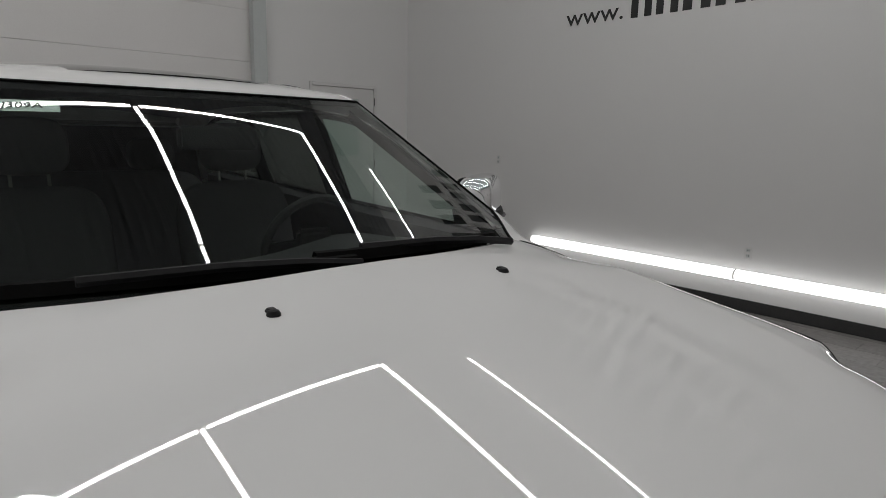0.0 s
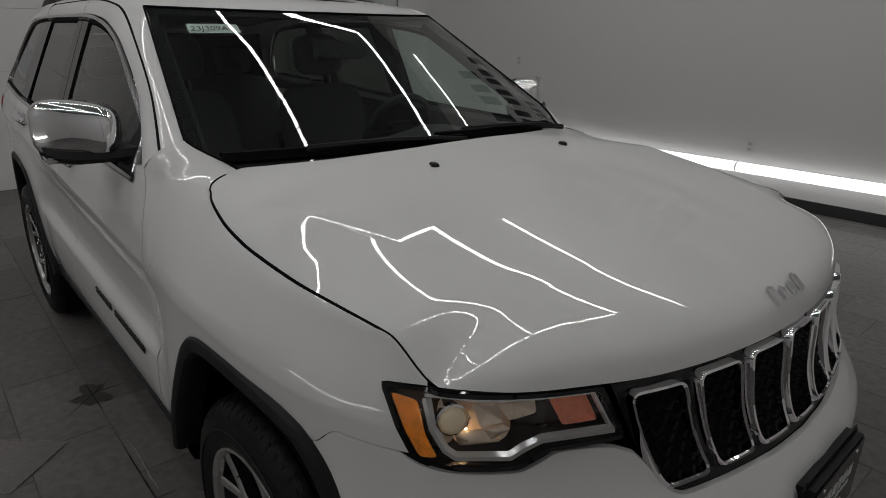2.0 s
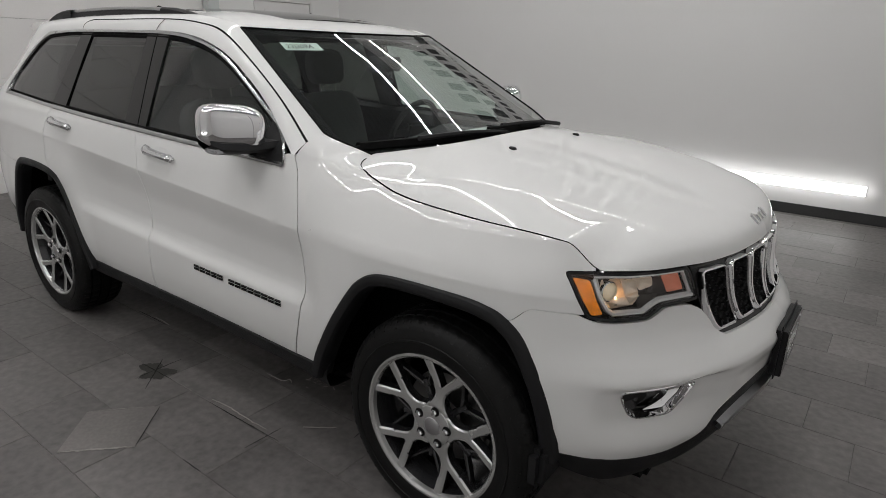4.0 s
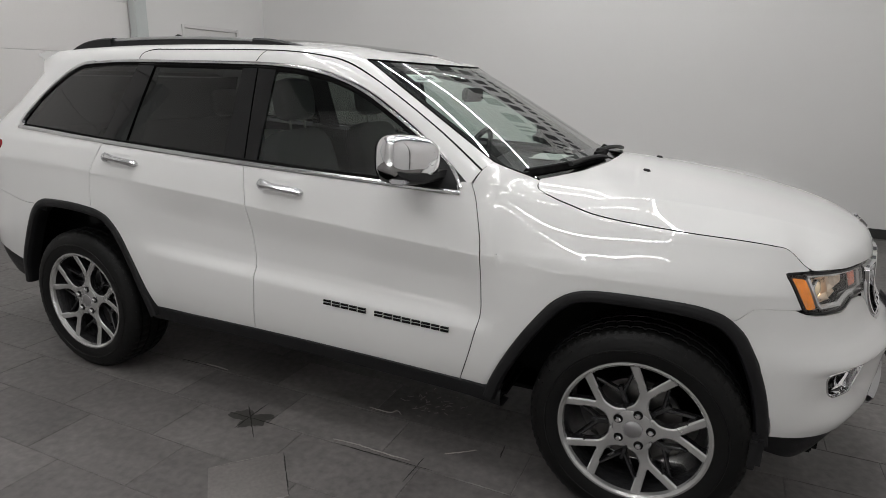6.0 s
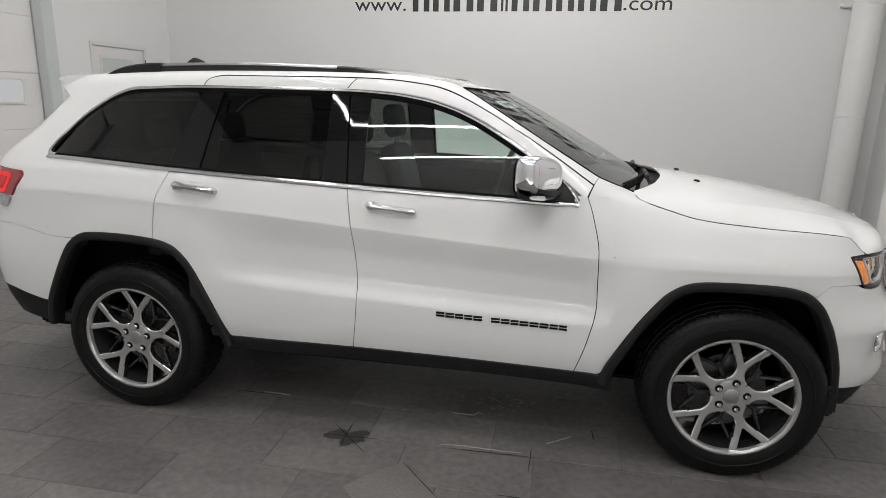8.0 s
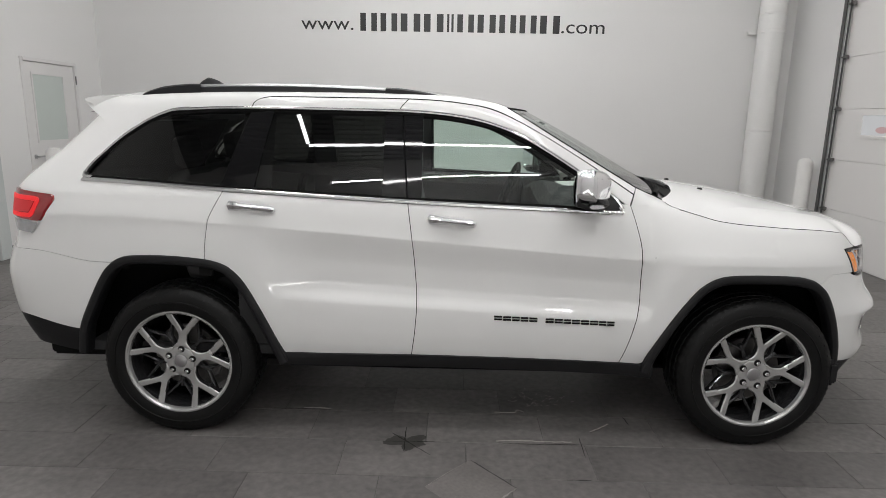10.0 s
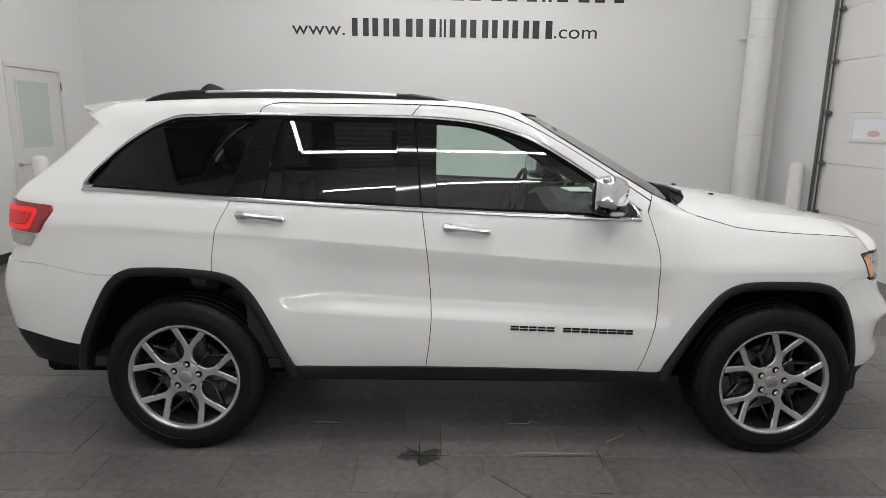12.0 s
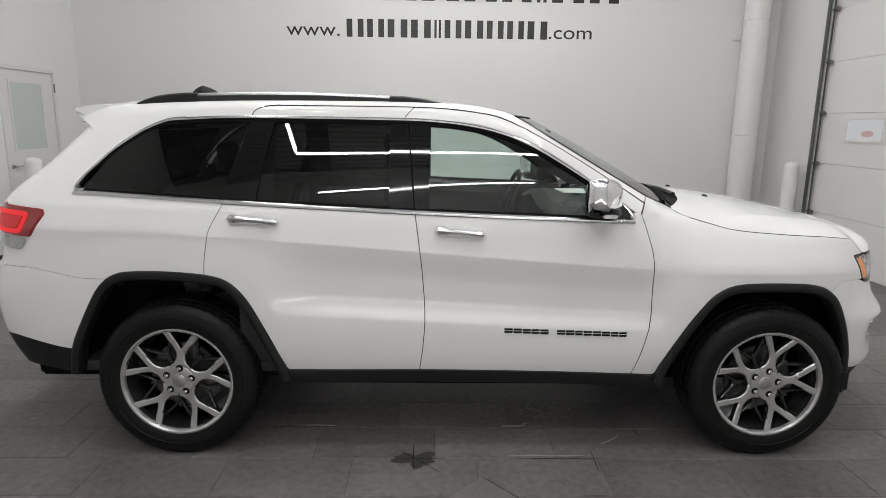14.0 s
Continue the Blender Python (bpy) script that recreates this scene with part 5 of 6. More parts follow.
    patch("reverse_lens", [(p[0], p[1]) for p in rounded([(to_u(-0.85, 1.10), 1.104, 0), (to_u(-0.675, 1.088), 1.088, 0), (to_u(-0.715, 1.035), 1.033, 0), (to_u(-0.82, 1.04), 1.042, 0)], 0.01, 3)], 0.007, REVERSE, tl, s, rings=3, label="clear reversing lens")

# grille
face = panel("grille", lambda z: 3.748 + 0.10 * (1.018 - z) / 0.22, lambda z: 2 * U1 - 3.748 - 0.10 * (1.018 - z) / 0.22, 0.786, 1.019, 90, 10, GLOSS_BLACK, car, -1, off=-0.012, label="black grille with seven chrome-framed slots")
bm = bmesh.new()
for k in range(-3, 4):
    cu, sl = U1 + k * 0.149 + 0.010 * (k / 3) ** 3, 0.062 * k / 3
    h0, h1, w = 0.808, 1.010 - 0.003 * abs(k), 0.058 + 0.002 * (abs(k) == 3)
    lo, hi = cu - sl * 0.5, cu + sl * 0.5
    ring = [(p[0], p[1]) for p in rounded([(hi - w - 0.004, h1, 0), (hi + w + 0.004, h1, 0), (lo + w - 0.002, h0, 0), (lo - w + 0.002, h0, 0)], 0.020, 4)]
    slot = ribbon("slot_frame", ring, [(-0.0055, -0.016), (-0.004, 0.009), (-0.001, 0.0125), (0.003, 0.011), (0.007, -0.003), (0.008, -0.014)], CHROME, face, -1, closed=True, label="bright chrome slot frame")
    patch("slot_back", ring, -0.011, SEAL_AND_SHADE, slot, rings=3)
    mesh = bmesh.new()
    for r in range(9):
        zz = 0.815 + r * 0.0225
        f = (zz - h0) / (h1 - h0)
        mu = lo + (hi - lo) * f
        path = [(mu - w + 0.002 + (2 * w - 0.004) * i / 12, zz + (0.006 if (i // 2 + r) % 2 else -0.006)) for i in range(13)]
        ribbon("mesh", path, [(-0.0028, -0.010), (0, -0.004), (0.0028, -0.010)], SEAL_AND_SHADE, None, -1, bm=mesh)
    part("slot_mesh", mesh, BLACK_PLASTIC, slot)
# badge over the grille: plain chrome bars
for k, (w, h) in enumerate(((0.030, 0.046), (0.028, 0.034), (0.028, 0.034), (0.030, 0.046))):
    y = 0.062 - k * 0.040
    x0 = 3.648
    z = bonnet(x0, y)
    sl = 0.5
    bm = box(-0.006, 0.006, -w / 2, w / 2, 0, h, 0.005)
    bm.transform(Matrix.Translation((x0 + 0.016, -y, z - 0.014)) @ Matrix.Rotation(-0.8, 4, "Y"))
    part("badge", bm, CHROME, hood, "small chrome badge")
# plate bracket with a dealer plate of plain white bars
br = part("plate_bracket", box(3.790, 3.826, -0.165, 0.165, 0.550, 0.750, 0.016), BLACK_PLASTIC, car, "black plate bracket with white print")
pl = part("dealer_plate", box(3.8255, 3.830, -0.152, 0.152, 0.567, 0.728, 0.002), GLOSS_BLACK, br, "black dealer plate")
for y0, y1, z0, z1 in ((-0.10, 0.10, 0.660, 0.688), (-0.09, 0.09, 0.638, 0.650), (-0.05, 0.06, 0.595, 0.612)):
    n = 6
    for k in range(n):
        a = y0 + (y1 - y0) * k / n
        part("bar", box(3.8295, 3.8312, a, a + (y1 - y0) / n * 0.72, z0, z1), PLATE_WHITE, pl)
for y in (-0.10, 0.10):
    part("screw", lathe([(0, 0), (0.007, 0), (0.005, 0.003), (0, 0.004)], 10, axis="x", centre=(3.829, y, 0.713)), CHROME, pl)

# rear bumper
RB_EDGE = smooth(sorted({round(b, 3): a for a, b in RA if a < -0.15 and b < 0.935}.items()))
for s in SIDES:
    panel("rear_bumper", U0, lambda z: RB_EDGE(z), lambda u: 0.600 - 0.055 * step(-0.80, -0.48, u), lambda u: 0.9003 + 0.047 * step(-0.34, -0.7, u), 60, 20, PAINT, car, s, label="white painted rear bumper")
    panel("rear_apron", U0, lambda z: RB_EDGE(z) - 0.005, lambda u: 0.43 - 0.03 * step(-0.8, -0.5, u), lambda u: 0.596 - 0.055 * step(-0.80, -0.48, u), 50, 10, BLACK_PLASTIC, car, s, off=-0.004, label="black plastic rear apron")

# ---- wheels ----
def wheel_at(name, x, side, spin):
    """A tyre on a two-tone alloy rim; the outer face looks to -y before it is set."""
    w = part(name, lathe([(0.262, -0.108), (0.268, -0.125), (0.285, -0.131), (0.315, -0.137), (0.345, -0.134), (0.365, -0.124), (0.378, -0.108), (0.384, -0.096), (0.3855, -0.085), (0.3765, -0.083), (0.3765, -0.077), (0.3865, -0.075),
                          (0.3875, -0.035), (0.378, -0.033), (0.378, -0.024), (0.388, -0.022), (0.388, 0.022), (0.378, 0.024), (0.378, 0.033), (0.3875, 0.035), (0.3865, 0.075), (0.3765, 0.077), (0.3765, 0.083), (0.3855, 0.085),
                          (0.378, 0.108), (0.345, 0.134), (0.30, 0.135), (0.262, 0.115)], 240), RUBBER, car, "black tyre on a two-tone alloy rim")
    me = w.data
    for v in me.vertices:
        if math.hypot(v.co.x, v.co.z) > 0.30:
            grow = 1 + 0.018 * (math.hypot(v.co.x, v.co.z) - 0.30) / 0.088
            v.co.x, v.co.z = v.co.x * grow, v.co.z * grow
    for v in me.vertices:
        r = math.hypot(v.co.x, v.co.z)
        if r > 0.389:
            k = math.floor(math.atan2(v.co.z, v.co.x) / (2 * math.pi / 240) + 0.5 + (2 if v.co.y > 0 else 0))
            if k % 5 == 0:
                f = 1 - (0.006 if abs(v.co.y) > 0.06 else 0.004) / r
                v.co.x, v.co.z = v.co.x * f, v.co.z * f
    # shoulder lugs and raised sidewall rings
    lugs = bmesh.new()
    for k in range(76):
        lug = box(-0.0062, 0.0062, -0.003, 0.003, -0.016 if k % 2 else -0.011, 0.016, 0.0015)
        lug.transform(Matrix.Rotation(2 * math.pi * k / 76, 4, "Y") @ Matrix.Translation((0, -0.1181, 0.3714)) @ Matrix.Rotation(-0.715, 4, "X"))
        off = [lugs.verts.new(v.co) for v in lug.verts]
        lug.verts.index_update()
        for f in lug.faces:
            lugs.faces.new([off[v.index] for v in f.verts])
        lug.free()
    part("tread_shoulder", lugs, RUBBER, w, smooth_it=False)["kind"] = "stuff"
    part("sidewall_ring", lathe([(0.318, -0.1365), (0.320, -0.1395), (0.323, -0.1395), (0.325, -0.136)], 90), RUBBER, w)
    part("rim_barrel", lathe([(0.264, -0.118), (0.256, -0.112), (0.247, -0.085), (0.232, -0.03), (0.228, 0.06), (0.245, 0.11), (0.262, 0.115)], 72), ALLOY_DARK, w, "dark grey rim barrel")
    part("rim_lip", lathe([(0.253, -0.108), (0.257, -0.122), (0.266, -0.1295), (0.2735, -0.129), (0.275, -0.122), (0.268, -0.108)], 96), ALLOY, w, "bright machined rim lip")

    def spoke(t, reach, wide, fork, y_in, y_out, thick, bm, inner=0.045, stem=0.128):
        """A stem from the hub that forks into two arms."""
        def bar(p0, p1, w0, w1, ya, yb):
            d = (p1 - p0).normalized()
            n = Vector((-d.y, d.x))
            ring = []
            for p, ww, yy in ((p0, w0, ya), (p1, w1, yb)):
                for a, b in ((ww / 2, thick), (ww / 2, 0.004), (ww / 2 - 0.004, 0), (-ww / 2 + 0.004, 0), (-ww / 2, 0.004), (-ww / 2, thick)):
                    q = p + n * a
                    ring.append((q.x, yy + b, q.y))
            vs = [bm.verts.new(q) for q in ring]
            for i in range(6):
                j = (i + 1) % 6
                bm.faces.new((vs[i], vs[j], vs[6 + j], vs[6 + i]))
            bm.faces.new(vs[:6])
            bm.faces.new(vs[6:])
        e = Vector((math.cos(t), math.sin(t)))
        c = e * stem
        bar(e * inner, e * (stem + 0.014), wide * 2.0, wide * 1.5, y_in - 0.0015, y_in - 0.003)
        for sg in (-1, 1):
            a = t + sg * fork
            bar(c - e * 0.012 + Vector((-e.y, e.x)) * sg * wide * 0.26, Vector((math.cos(a), math.sin(a))) * reach, wide * 1.25, wide * 0.98, y_in - 0.001, y_out)

    face_y = -0.112
    STEM = smooth([(0.060, 0.0470), (0.072, 0.0455), (0.084, 0.0340), (0.096, 0.0265), (0.108, 0.0225), (0.122, 0.0210), (0.138, 0.0220), (0.153, 0.0285), (0.163, 0.0345)])
    FACE = smooth([(0.06, 0.012), (0.085, 0.009), (0.12, 0.010), (0.18, 0.006), (0.265, -0.006)])

    def y_spoke(t, bm):
        """A stem that swells out of the hub and forks into two arms."""
        def section(r, a, b, thick=0.036):
            e = Vector((math.cos(t), math.sin(t)))
            n = Vector((-e.y, e.x))
            y = face_y + FACE(r)
            out = []
            for f, lift in ((0, thick), (0, 0.005), (0.004, 0.001), (0.007, 0), ("m", 0), (-0.007, 0), (-0.004, 0.001), (-1, 0.005), (-1, thick)):
                s = (a + b) / 2 if f == "m" else a + f if f >= 0 else b if f == -1 else b + f
                run = math.sqrt(max(r * r - s * s, 0)) if r > 0.19 else r
                q = e * run + n * s
                out.append((q.x, y + lift, q.y))
            return out
        grid([section(r, -STEM(r), STEM(r)) for r in np.linspace(0.064, 0.163, 16)], bm)
        for sg in (-1, 1):
            rows = []
            for r in np.linspace(0.163, 0.262, 10):
                f = (r - 0.163) / 0.099
                lo, hi = 0.0005 + 0.0575 * f, 0.0345 + 0.0570 * f
                rows.append(section(r, lo, hi) if sg > 0 else section(r, -hi, -lo))
            grid(rows, bm)

    for k in range(5):
        bm = bmesh.new()
        y_spoke(spin + k * 2 * math.pi / 5, bm)
        sp = part("spoke", bm, ALLOY, w, "bright machined spoke with dark flanks", smooth_it=False)
        sp.data.materials.append(ALLOY_DARK)
        for p in sp.data.polygons:
            p.material_index = 1 if abs(p.normal.y) < 0.55 else 0
        bm = bmesh.new()
        spoke(spin + (k + 0.5) * 2 * math.pi / 5, 0.240, 0.012, 0.36, face_y + 0.044, face_y + 0.026, 0.026, bm, stem=0.142)
        part("inner_spoke", bm, ALLOY_DARK, w, "dark grey inner spoke")
    hub = part("hub", lathe([(0.0, face_y + 0.006), (0.052, face_y + 0.006), (0.064, face_y + 0.007), (0.072, face_y + 0.0085), (0.0755, face_y + 0.014), (0.0755, face_y + 0.06), (0, face_y + 0.06)], 40), ALLOY, w)
    part("centre_cap", lathe([(0.0, face_y + 0.0005), (0.026, face_y + 0.0015), (0.032, face_y + 0.0035), (0.034, face_y + 0.007)], 32), SATIN, hub, "round silver cap")
    for k in range(5):
        t = spin + k * 2 * math.pi / 5
        c = (0.0635 * math.cos(t), 0, 0.0635 * math.sin(t))
        # black disc on the flat hub face paints the shade of a nut's recess
        part("lug_pocket_shade", lathe([(0.0, face_y + 0.0045), (0.0165, face_y + 0.0045), (0.0175, face_y + 0.0065)], 20, centre=c), SEAL_AND_SHADE, hub)
        part("lug_nut", lathe([(0.0, face_y - 0.009), (0.008, face_y - 0.008), (0.0115, face_y - 0.004), (0.0120, face_y + 0.006)], 6, centre=c), CHROME, hub, "chrome lug nut")
    part("brake_disc", lathe([(0.06, -0.02), (0.165, -0.02), (0.165, 0.004), (0.06, 0.004)], 48), STEEL, w)
    cal = box(-0.06, 0.06, -0.045, 0.03, 0.105, 0.185, 0.015)
    cal.transform(Matrix.Rotation(1.9, 4, "Y"))
    part("brake_caliper", cal, STEEL, w)
    w.matrix_basis = pose(x - 0.006, side * 0.814, 0.387, 0, 0, 0 if side < 0 else 180)
    # the tyre flattens where it stands
    for v in me.vertices:
        v.co.z = max(v.co.z, -0.3855)
    return w


for x, spin in ((0.0, math.radians(83)), (2.917, math.radians(78))):
    for s in SIDES:
        wheel_at("wheel", x, s, spin)
# wheel houses and underbody
for x in (0.0, 2.917):
    for s in SIDES:
        rows = []
        for k in range(33):
            t = math.radians(180 * k / 32)
            front = x > 1 and math.cos(t) > 0
            rx, rz = (0.435 if front else 0.60) * math.copysign(abs(math.cos(t)) ** 0.7, math.cos(t)), 0.545 * abs(math.sin(t)) ** 0.7
            xx, zz = x + rx, 0.40 + rz
            rows.append([(xx, s * yy, zz) for yy in (shell(to_u(xx, zz), zz)[1] - 0.016, 0.60)])
        part("wheel_house", grid(rows), SEAL_AND_SHADE, car)
        part("wheel_house_wall", grid([[(row[1][0], s * 0.60, row[1][2]) for row in rows], [(row[1][0], s * 0.60, 0.30) for row in rows]]), SEAL_AND_SHADE, car)
part("underbody", box(-0.90, 3.55, -0.60, 0.60, 0.27, 0.40, 0.02), SEAL_AND_SHADE, car, "dark underbody")
part("underbody", box(0.52, 2.40, -0.86, 0.86, 0.345, 0.40, 0.02), SEAL_AND_SHADE, car, "dark underbody")
# ---- mirrors and handles ----
for s in SIDES:
    # cap: a rounded shell, its glass side to the rear
    def bend(v, k):
        return math.copysign(abs(v) ** k, v)

    rows = []
    for i in range(29):
        lat = math.pi * (i / 28 - 0.5)
        a, ring = bend(math.sin(lat), 0.62), math.cos(lat) ** 0.52 if 0 < i < 28 else 0.001
        row = []
        for k in range(40):
            t = 2 * math.pi * k / 40
            fx, fz = bend(math.cos(t), 0.70), max(bend(math.sin(t), 0.58), -0.78)
            front = max(fx * ring, 0)
            row.append((2.010 + 0.076 * fx * ring - 0.030 * a * front, s * (0.995 + 0.118 * a * (1 - 0.05 * front)), 1.322 + 0.087 * fz * ring * (1 + 0.07 * a) + 0.006 * a))
        rows.append(row)
    bm = grid(rows, closed=True)
    aim = Matrix.Translation((2.01, s * 0.995, 0)) @ Matrix.Rotation(s * math.radians(17), 4, "Z") @ Matrix.Translation((-2.01, -s * 0.995, 0))
    bm.transform(aim)
    m = part("door_mirror", bm, CHROME, car, "door mirror with a bright chrome cap")
    gl = []
    for sc in (1.0, 0.5, 0.02):
        gl.append([(1.948, s * (0.995 + math.copysign(abs(math.cos(2 * math.pi * k / 24)) ** 0.45, math.cos(2 * math.pi * k / 24)) * 0.104 * sc), 1.322 + math.copysign(abs(math.sin(2 * math.pi * k / 24)) ** 0.5, math.sin(2 * math.pi * k / 24)) * 0.074 * sc) for k in range(24)])
    bm = grid(gl, closed=True)
    bm.transform(aim)
    part("mirror_glass", bm, GLOSS_BLACK, m)
    # black lower shell and arm
    lo = []
    for y, zt, zb, x0, x1 in ((0.850, 1.275, 1.222, 2.00, 2.13), (0.88, 1.272, 1.226, 1.965, 2.115), (0.92, 1.270, 1.226, 1.94, 2.110), (1.01, 1.272, 1.226, 1.935, 2.095), (1.07, 1.276, 1.234, 1.93, 2.06), (1.094, 1.288, 1.255, 1.94, 2.025)):
        xm = (x0 + x1) / 2
        lo.append([(x0, s * y, zt), (x0 + 0.01, s * y, zb + 0.01), (xm, s * y, zb - 0.004), (x1 - 0.01, s * y, zb + 0.008), (x1 + 0.006, s * y, (zt + zb) / 2), (x1 - 0.004, s * y, zt)])
    part("mirror_arm", grid(lo, closed=True), BLACK_PLASTIC, m, "black plastic mirror arm")
    part("indicator", box(1.99, 2.058, min(s * 1.02, s * 1.098), max(s * 1.02, s * 1.098), 1.238, 1.256, 0.006), REVERSE, m, "clear turn signal lens")
    for u0, z0, drop, name in ((0.282, 1.197, 0.020, "rear_handle"), (1.250, 1.150, 0.020, "front_handle")):
        L = 0.236
        rows = []
        for i in range(19):
            t = i / 18
            u, z = u0 + L * t, z0 - drop * t
            h = (0.0245 if t < 0.24 else 0.0215 - 0.004 * t) * (min(t, 1 - t) * 18 + 0.25 if min(t, 1 - t) * 18 < 0.75 else 1) * (1 - 0.18 * math.sin(math.pi * t))
            o = 0.014 + 0.026 * math.sin(math.pi * t) ** 0.5
            rows.append([skin(u, z + h * a, o * b + c, s) for a, b, c in ((-1, 0.35, 0), (-0.85, 0.68, 0), (-0.5, 0.92, 0.002), (0, 1.0, 0.005), (0.5, 0.92, 0.002), (0.85, 0.68, 0), (1, 0.35, 0), (0.6, 0.25, -0.004), (-0.6, 0.25, -0.004))])
        hd = part("door_handle", grid(rows, closed=True), HANDLE, car, "chrome pull handle")
        cup = [(p[0], p[1]) for p in rounded([(u0 + 0.06, z0 + 0.026, 0), (u0 + 0.19, z0 + 0.020, 0), (u0 + 0.19, z0 - 0.052, 0), (u0 + 0.06, z0 - 0.044, 0)], 0.03, 4)]
        patch("handle_cup", cup, 0.002, PAINT, hd, s, rings=4, bowl=0.004)
        ribbon("key_cap_line", [(u0 + 0.040, z0 + 0.012), (u0 + 0.041, z0 - 0.018)], [(-0.001, 0.036), (0.001, 0.036)], SEAL_AND_SHADE, hd, s)
        for e in (0.012, L - 0.012):
            part("handle_foot", tube([skin(u0 + e, z0 - drop * e / L, -0.004, s), skin(u0 + e, z0 - drop * e / L, 0.022, s)], 0.011), CHROME, hd)
    # model name on the door: plain black bars
    x = 1.588
    for w in (0.040, 0.040, 0.038, 0.038, 0.040, 0, 0.040, 0.040, 0.036, 0.040, 0.040, 0.040, 0.036, 0.036):
        if w == 0:
            x += 0.036
            continue
        z = 0.667 - 0.030 * (x - 1.588)
        bm = bmesh.new()
        for a0, a1, b0, b1 in ((0, w, 0.002, 0.0115), (0, w, -0.0115, -0.002)):
            grid([[skin(x + a, z + b0, 0.0, s), skin(x + a, z + b0 + 0.001, 0.005, s), skin(x + a, z + b1 - 0.001, 0.005, s), skin(x + a, z + b1, 0.0, s)] for a in (a0, (a0 + a1) / 2, a1)], bm)
        part("name_bar", bm, GLOSS_BLACK, car, "black name bar", smooth_it=False)
        x += w + 0.0045

# ---- cabin ----
for s in SIDES:
    panel("door_card", 0.30, 2.25, 0.45, lambda u: BELT(u) + 0.004, 20, 8, INTERIOR, car, s, off=-0.06, lip=0)
    part("door_sill_top", grid([[skin(u, BELT(u) + 0.002, -0.012, s), skin(u, BELT(u) + 0.006, -0.07, s), skin(u, BELT(u) - 0.06, -0.09, s)] for u in np.linspace(-0.4, 2.2, 30)]), INTERIOR, car)
    for u in (0.40, 1.125):
        part("pillar_trim", grid([[skin(u + d, z, -0.03, s) for d in (-0.08, 0.08)] for z in np.linspace(1.25, 1.66, 6)]), INTERIOR, car)
    rows = []
    for t in np.linspace(0.02, 0.80, 20):
        e = screen(t, 1.0)
        f = screen(t, 0.925, -0.03)
        rows.append([(f.x, s * f.y, f.z), (e.x - 0.02, s * (e.y - 0.025), e.z - 0.04), (e.x - 0.10, s * (e.y + 0.005), e.z - 0.055)])
    part("pillar_trim", grid(rows), INTERIOR, car, "dark inner windscreen pillar trim")
part("cabin_floor", box(-0.5, 2.3, -0.85, 0.85, 0.41, 0.46), INTERIOR, car)
part("headliner", grid([[(x, y, ROOF_C(x) - 0.05 - 0.06 * (abs(y) / 0.66) ** 2) for y in np.linspace(-0.66, 0.66, 9)] for x in np.linspace(-0.5, 1.66, 14)]), HEADLINER, car)
dash = []
for q in np.linspace(-1, 1, 15):
    e = screen(0.80, q * 0.96)
    y = q * 0.80
    hump = 0.05 * math.exp(-((y - 0.38) / 0.2) ** 2)
    dash.append([(e.x - 0.01, y, e.z - 0.03), (2.20, y, 1.165 + hump * 0.4), (1.98, y, 1.175 + hump), (1.90, y, 1.13 + hump), (1.88, y, 1.0), (1.95, y, 0.75), (2.0, y, 0.5)])
dsh = part("dashboard", grid(dash), INTERIOR, car, "black dashboard")
part("card", box(2.10, 2.32, 0.30, 0.58, 1.196, 1.199), PAPER, dsh, "paper card on the dashboard")
part("card", box(2.29, 2.36, 0.20, 0.34, 1.186, 1.189), GREEN, dsh, "green card on the dashboard")


def cushion(sx, sy, sz, e=0.42):
    """A padded block with full rounded edges, its base at z = 0."""
    def soft(v):
        return math.copysign(abs(v) ** e, v)
    rows = []
    for i in range(15):
        lat = math.pi * (i / 14 - 0.5)
        c = max(math.cos(lat), 0.0) ** e
        rows.append([(sx / 2 * c * soft(math.cos(a)), sy / 2 * c * soft(math.sin(a)), sz / 2 + sz / 2 * soft(math.sin(lat))) for a in [2 * math.pi * k / 28 for k in range(28)]])
    bm = grid(rows, closed=True)
    bmesh.ops.remove_doubles(bm, verts=bm.verts, dist=1e-5)
    return bm


def padded(name, sx, sy, sz, where, parent, label="", e=0.42):
    bm = cushion(sx, sy, sz, e)
    bm.transform(where)
    return part(name, bm, CLOTH, parent, label)


def seat(y):
    st = padded("front_seat", 0.52, 0.50, 0.20, pose(1.36, y, 0.55), car, "dark front seat")
    padded("backrest", 0.15, 0.50, 0.70, pose(1.20, y, 0.66, 0, -14, 0), st)
    h = padded("headrest", 0.11, 0.27, 0.21, pose(1.05, y, 1.385, 0, -8, 0), st, e=0.55)
    for d in (-0.06, 0.06):
        part("post", tube([(1.06, y + d, 1.31), (1.045, y + d, 1.42)], 0.006), STEEL, h)


seat(-0.38)
seat(0.38)
bench = padded("rear_bench", 0.48, 1.28, 0.20, pose(0.28, 0, 0.57), car, "dark rear bench", 0.3)
padded("backrest", 0.15, 1.32, 0.66, pose(0.02, 0, 0.68, 0, -12, 0), bench, e=0.3)
for y in (-0.38, 0.38):
    padded("headrest", 0.10, 0.26, 0.18, pose(-0.11, y, 1.33, 0, -8, 0), bench, e=0.55)
sw = bmesh.new()
rows = []
for i in range(33):
    a = 2 * math.pi * i / 32
    rows.append([((0.183 + 0.016 * math.cos(b)) * math.cos(a), (0.183 + 0.016 * math.cos(b)) * math.sin(a), 0.016 * math.sin(b)) for b in [2 * math.pi * k / 8 for k in range(8)]])
grid(rows, sw, closed=True)
box(-0.175, 0.175, -0.022, 0.022, -0.012, 0.008, 0.006, sw)
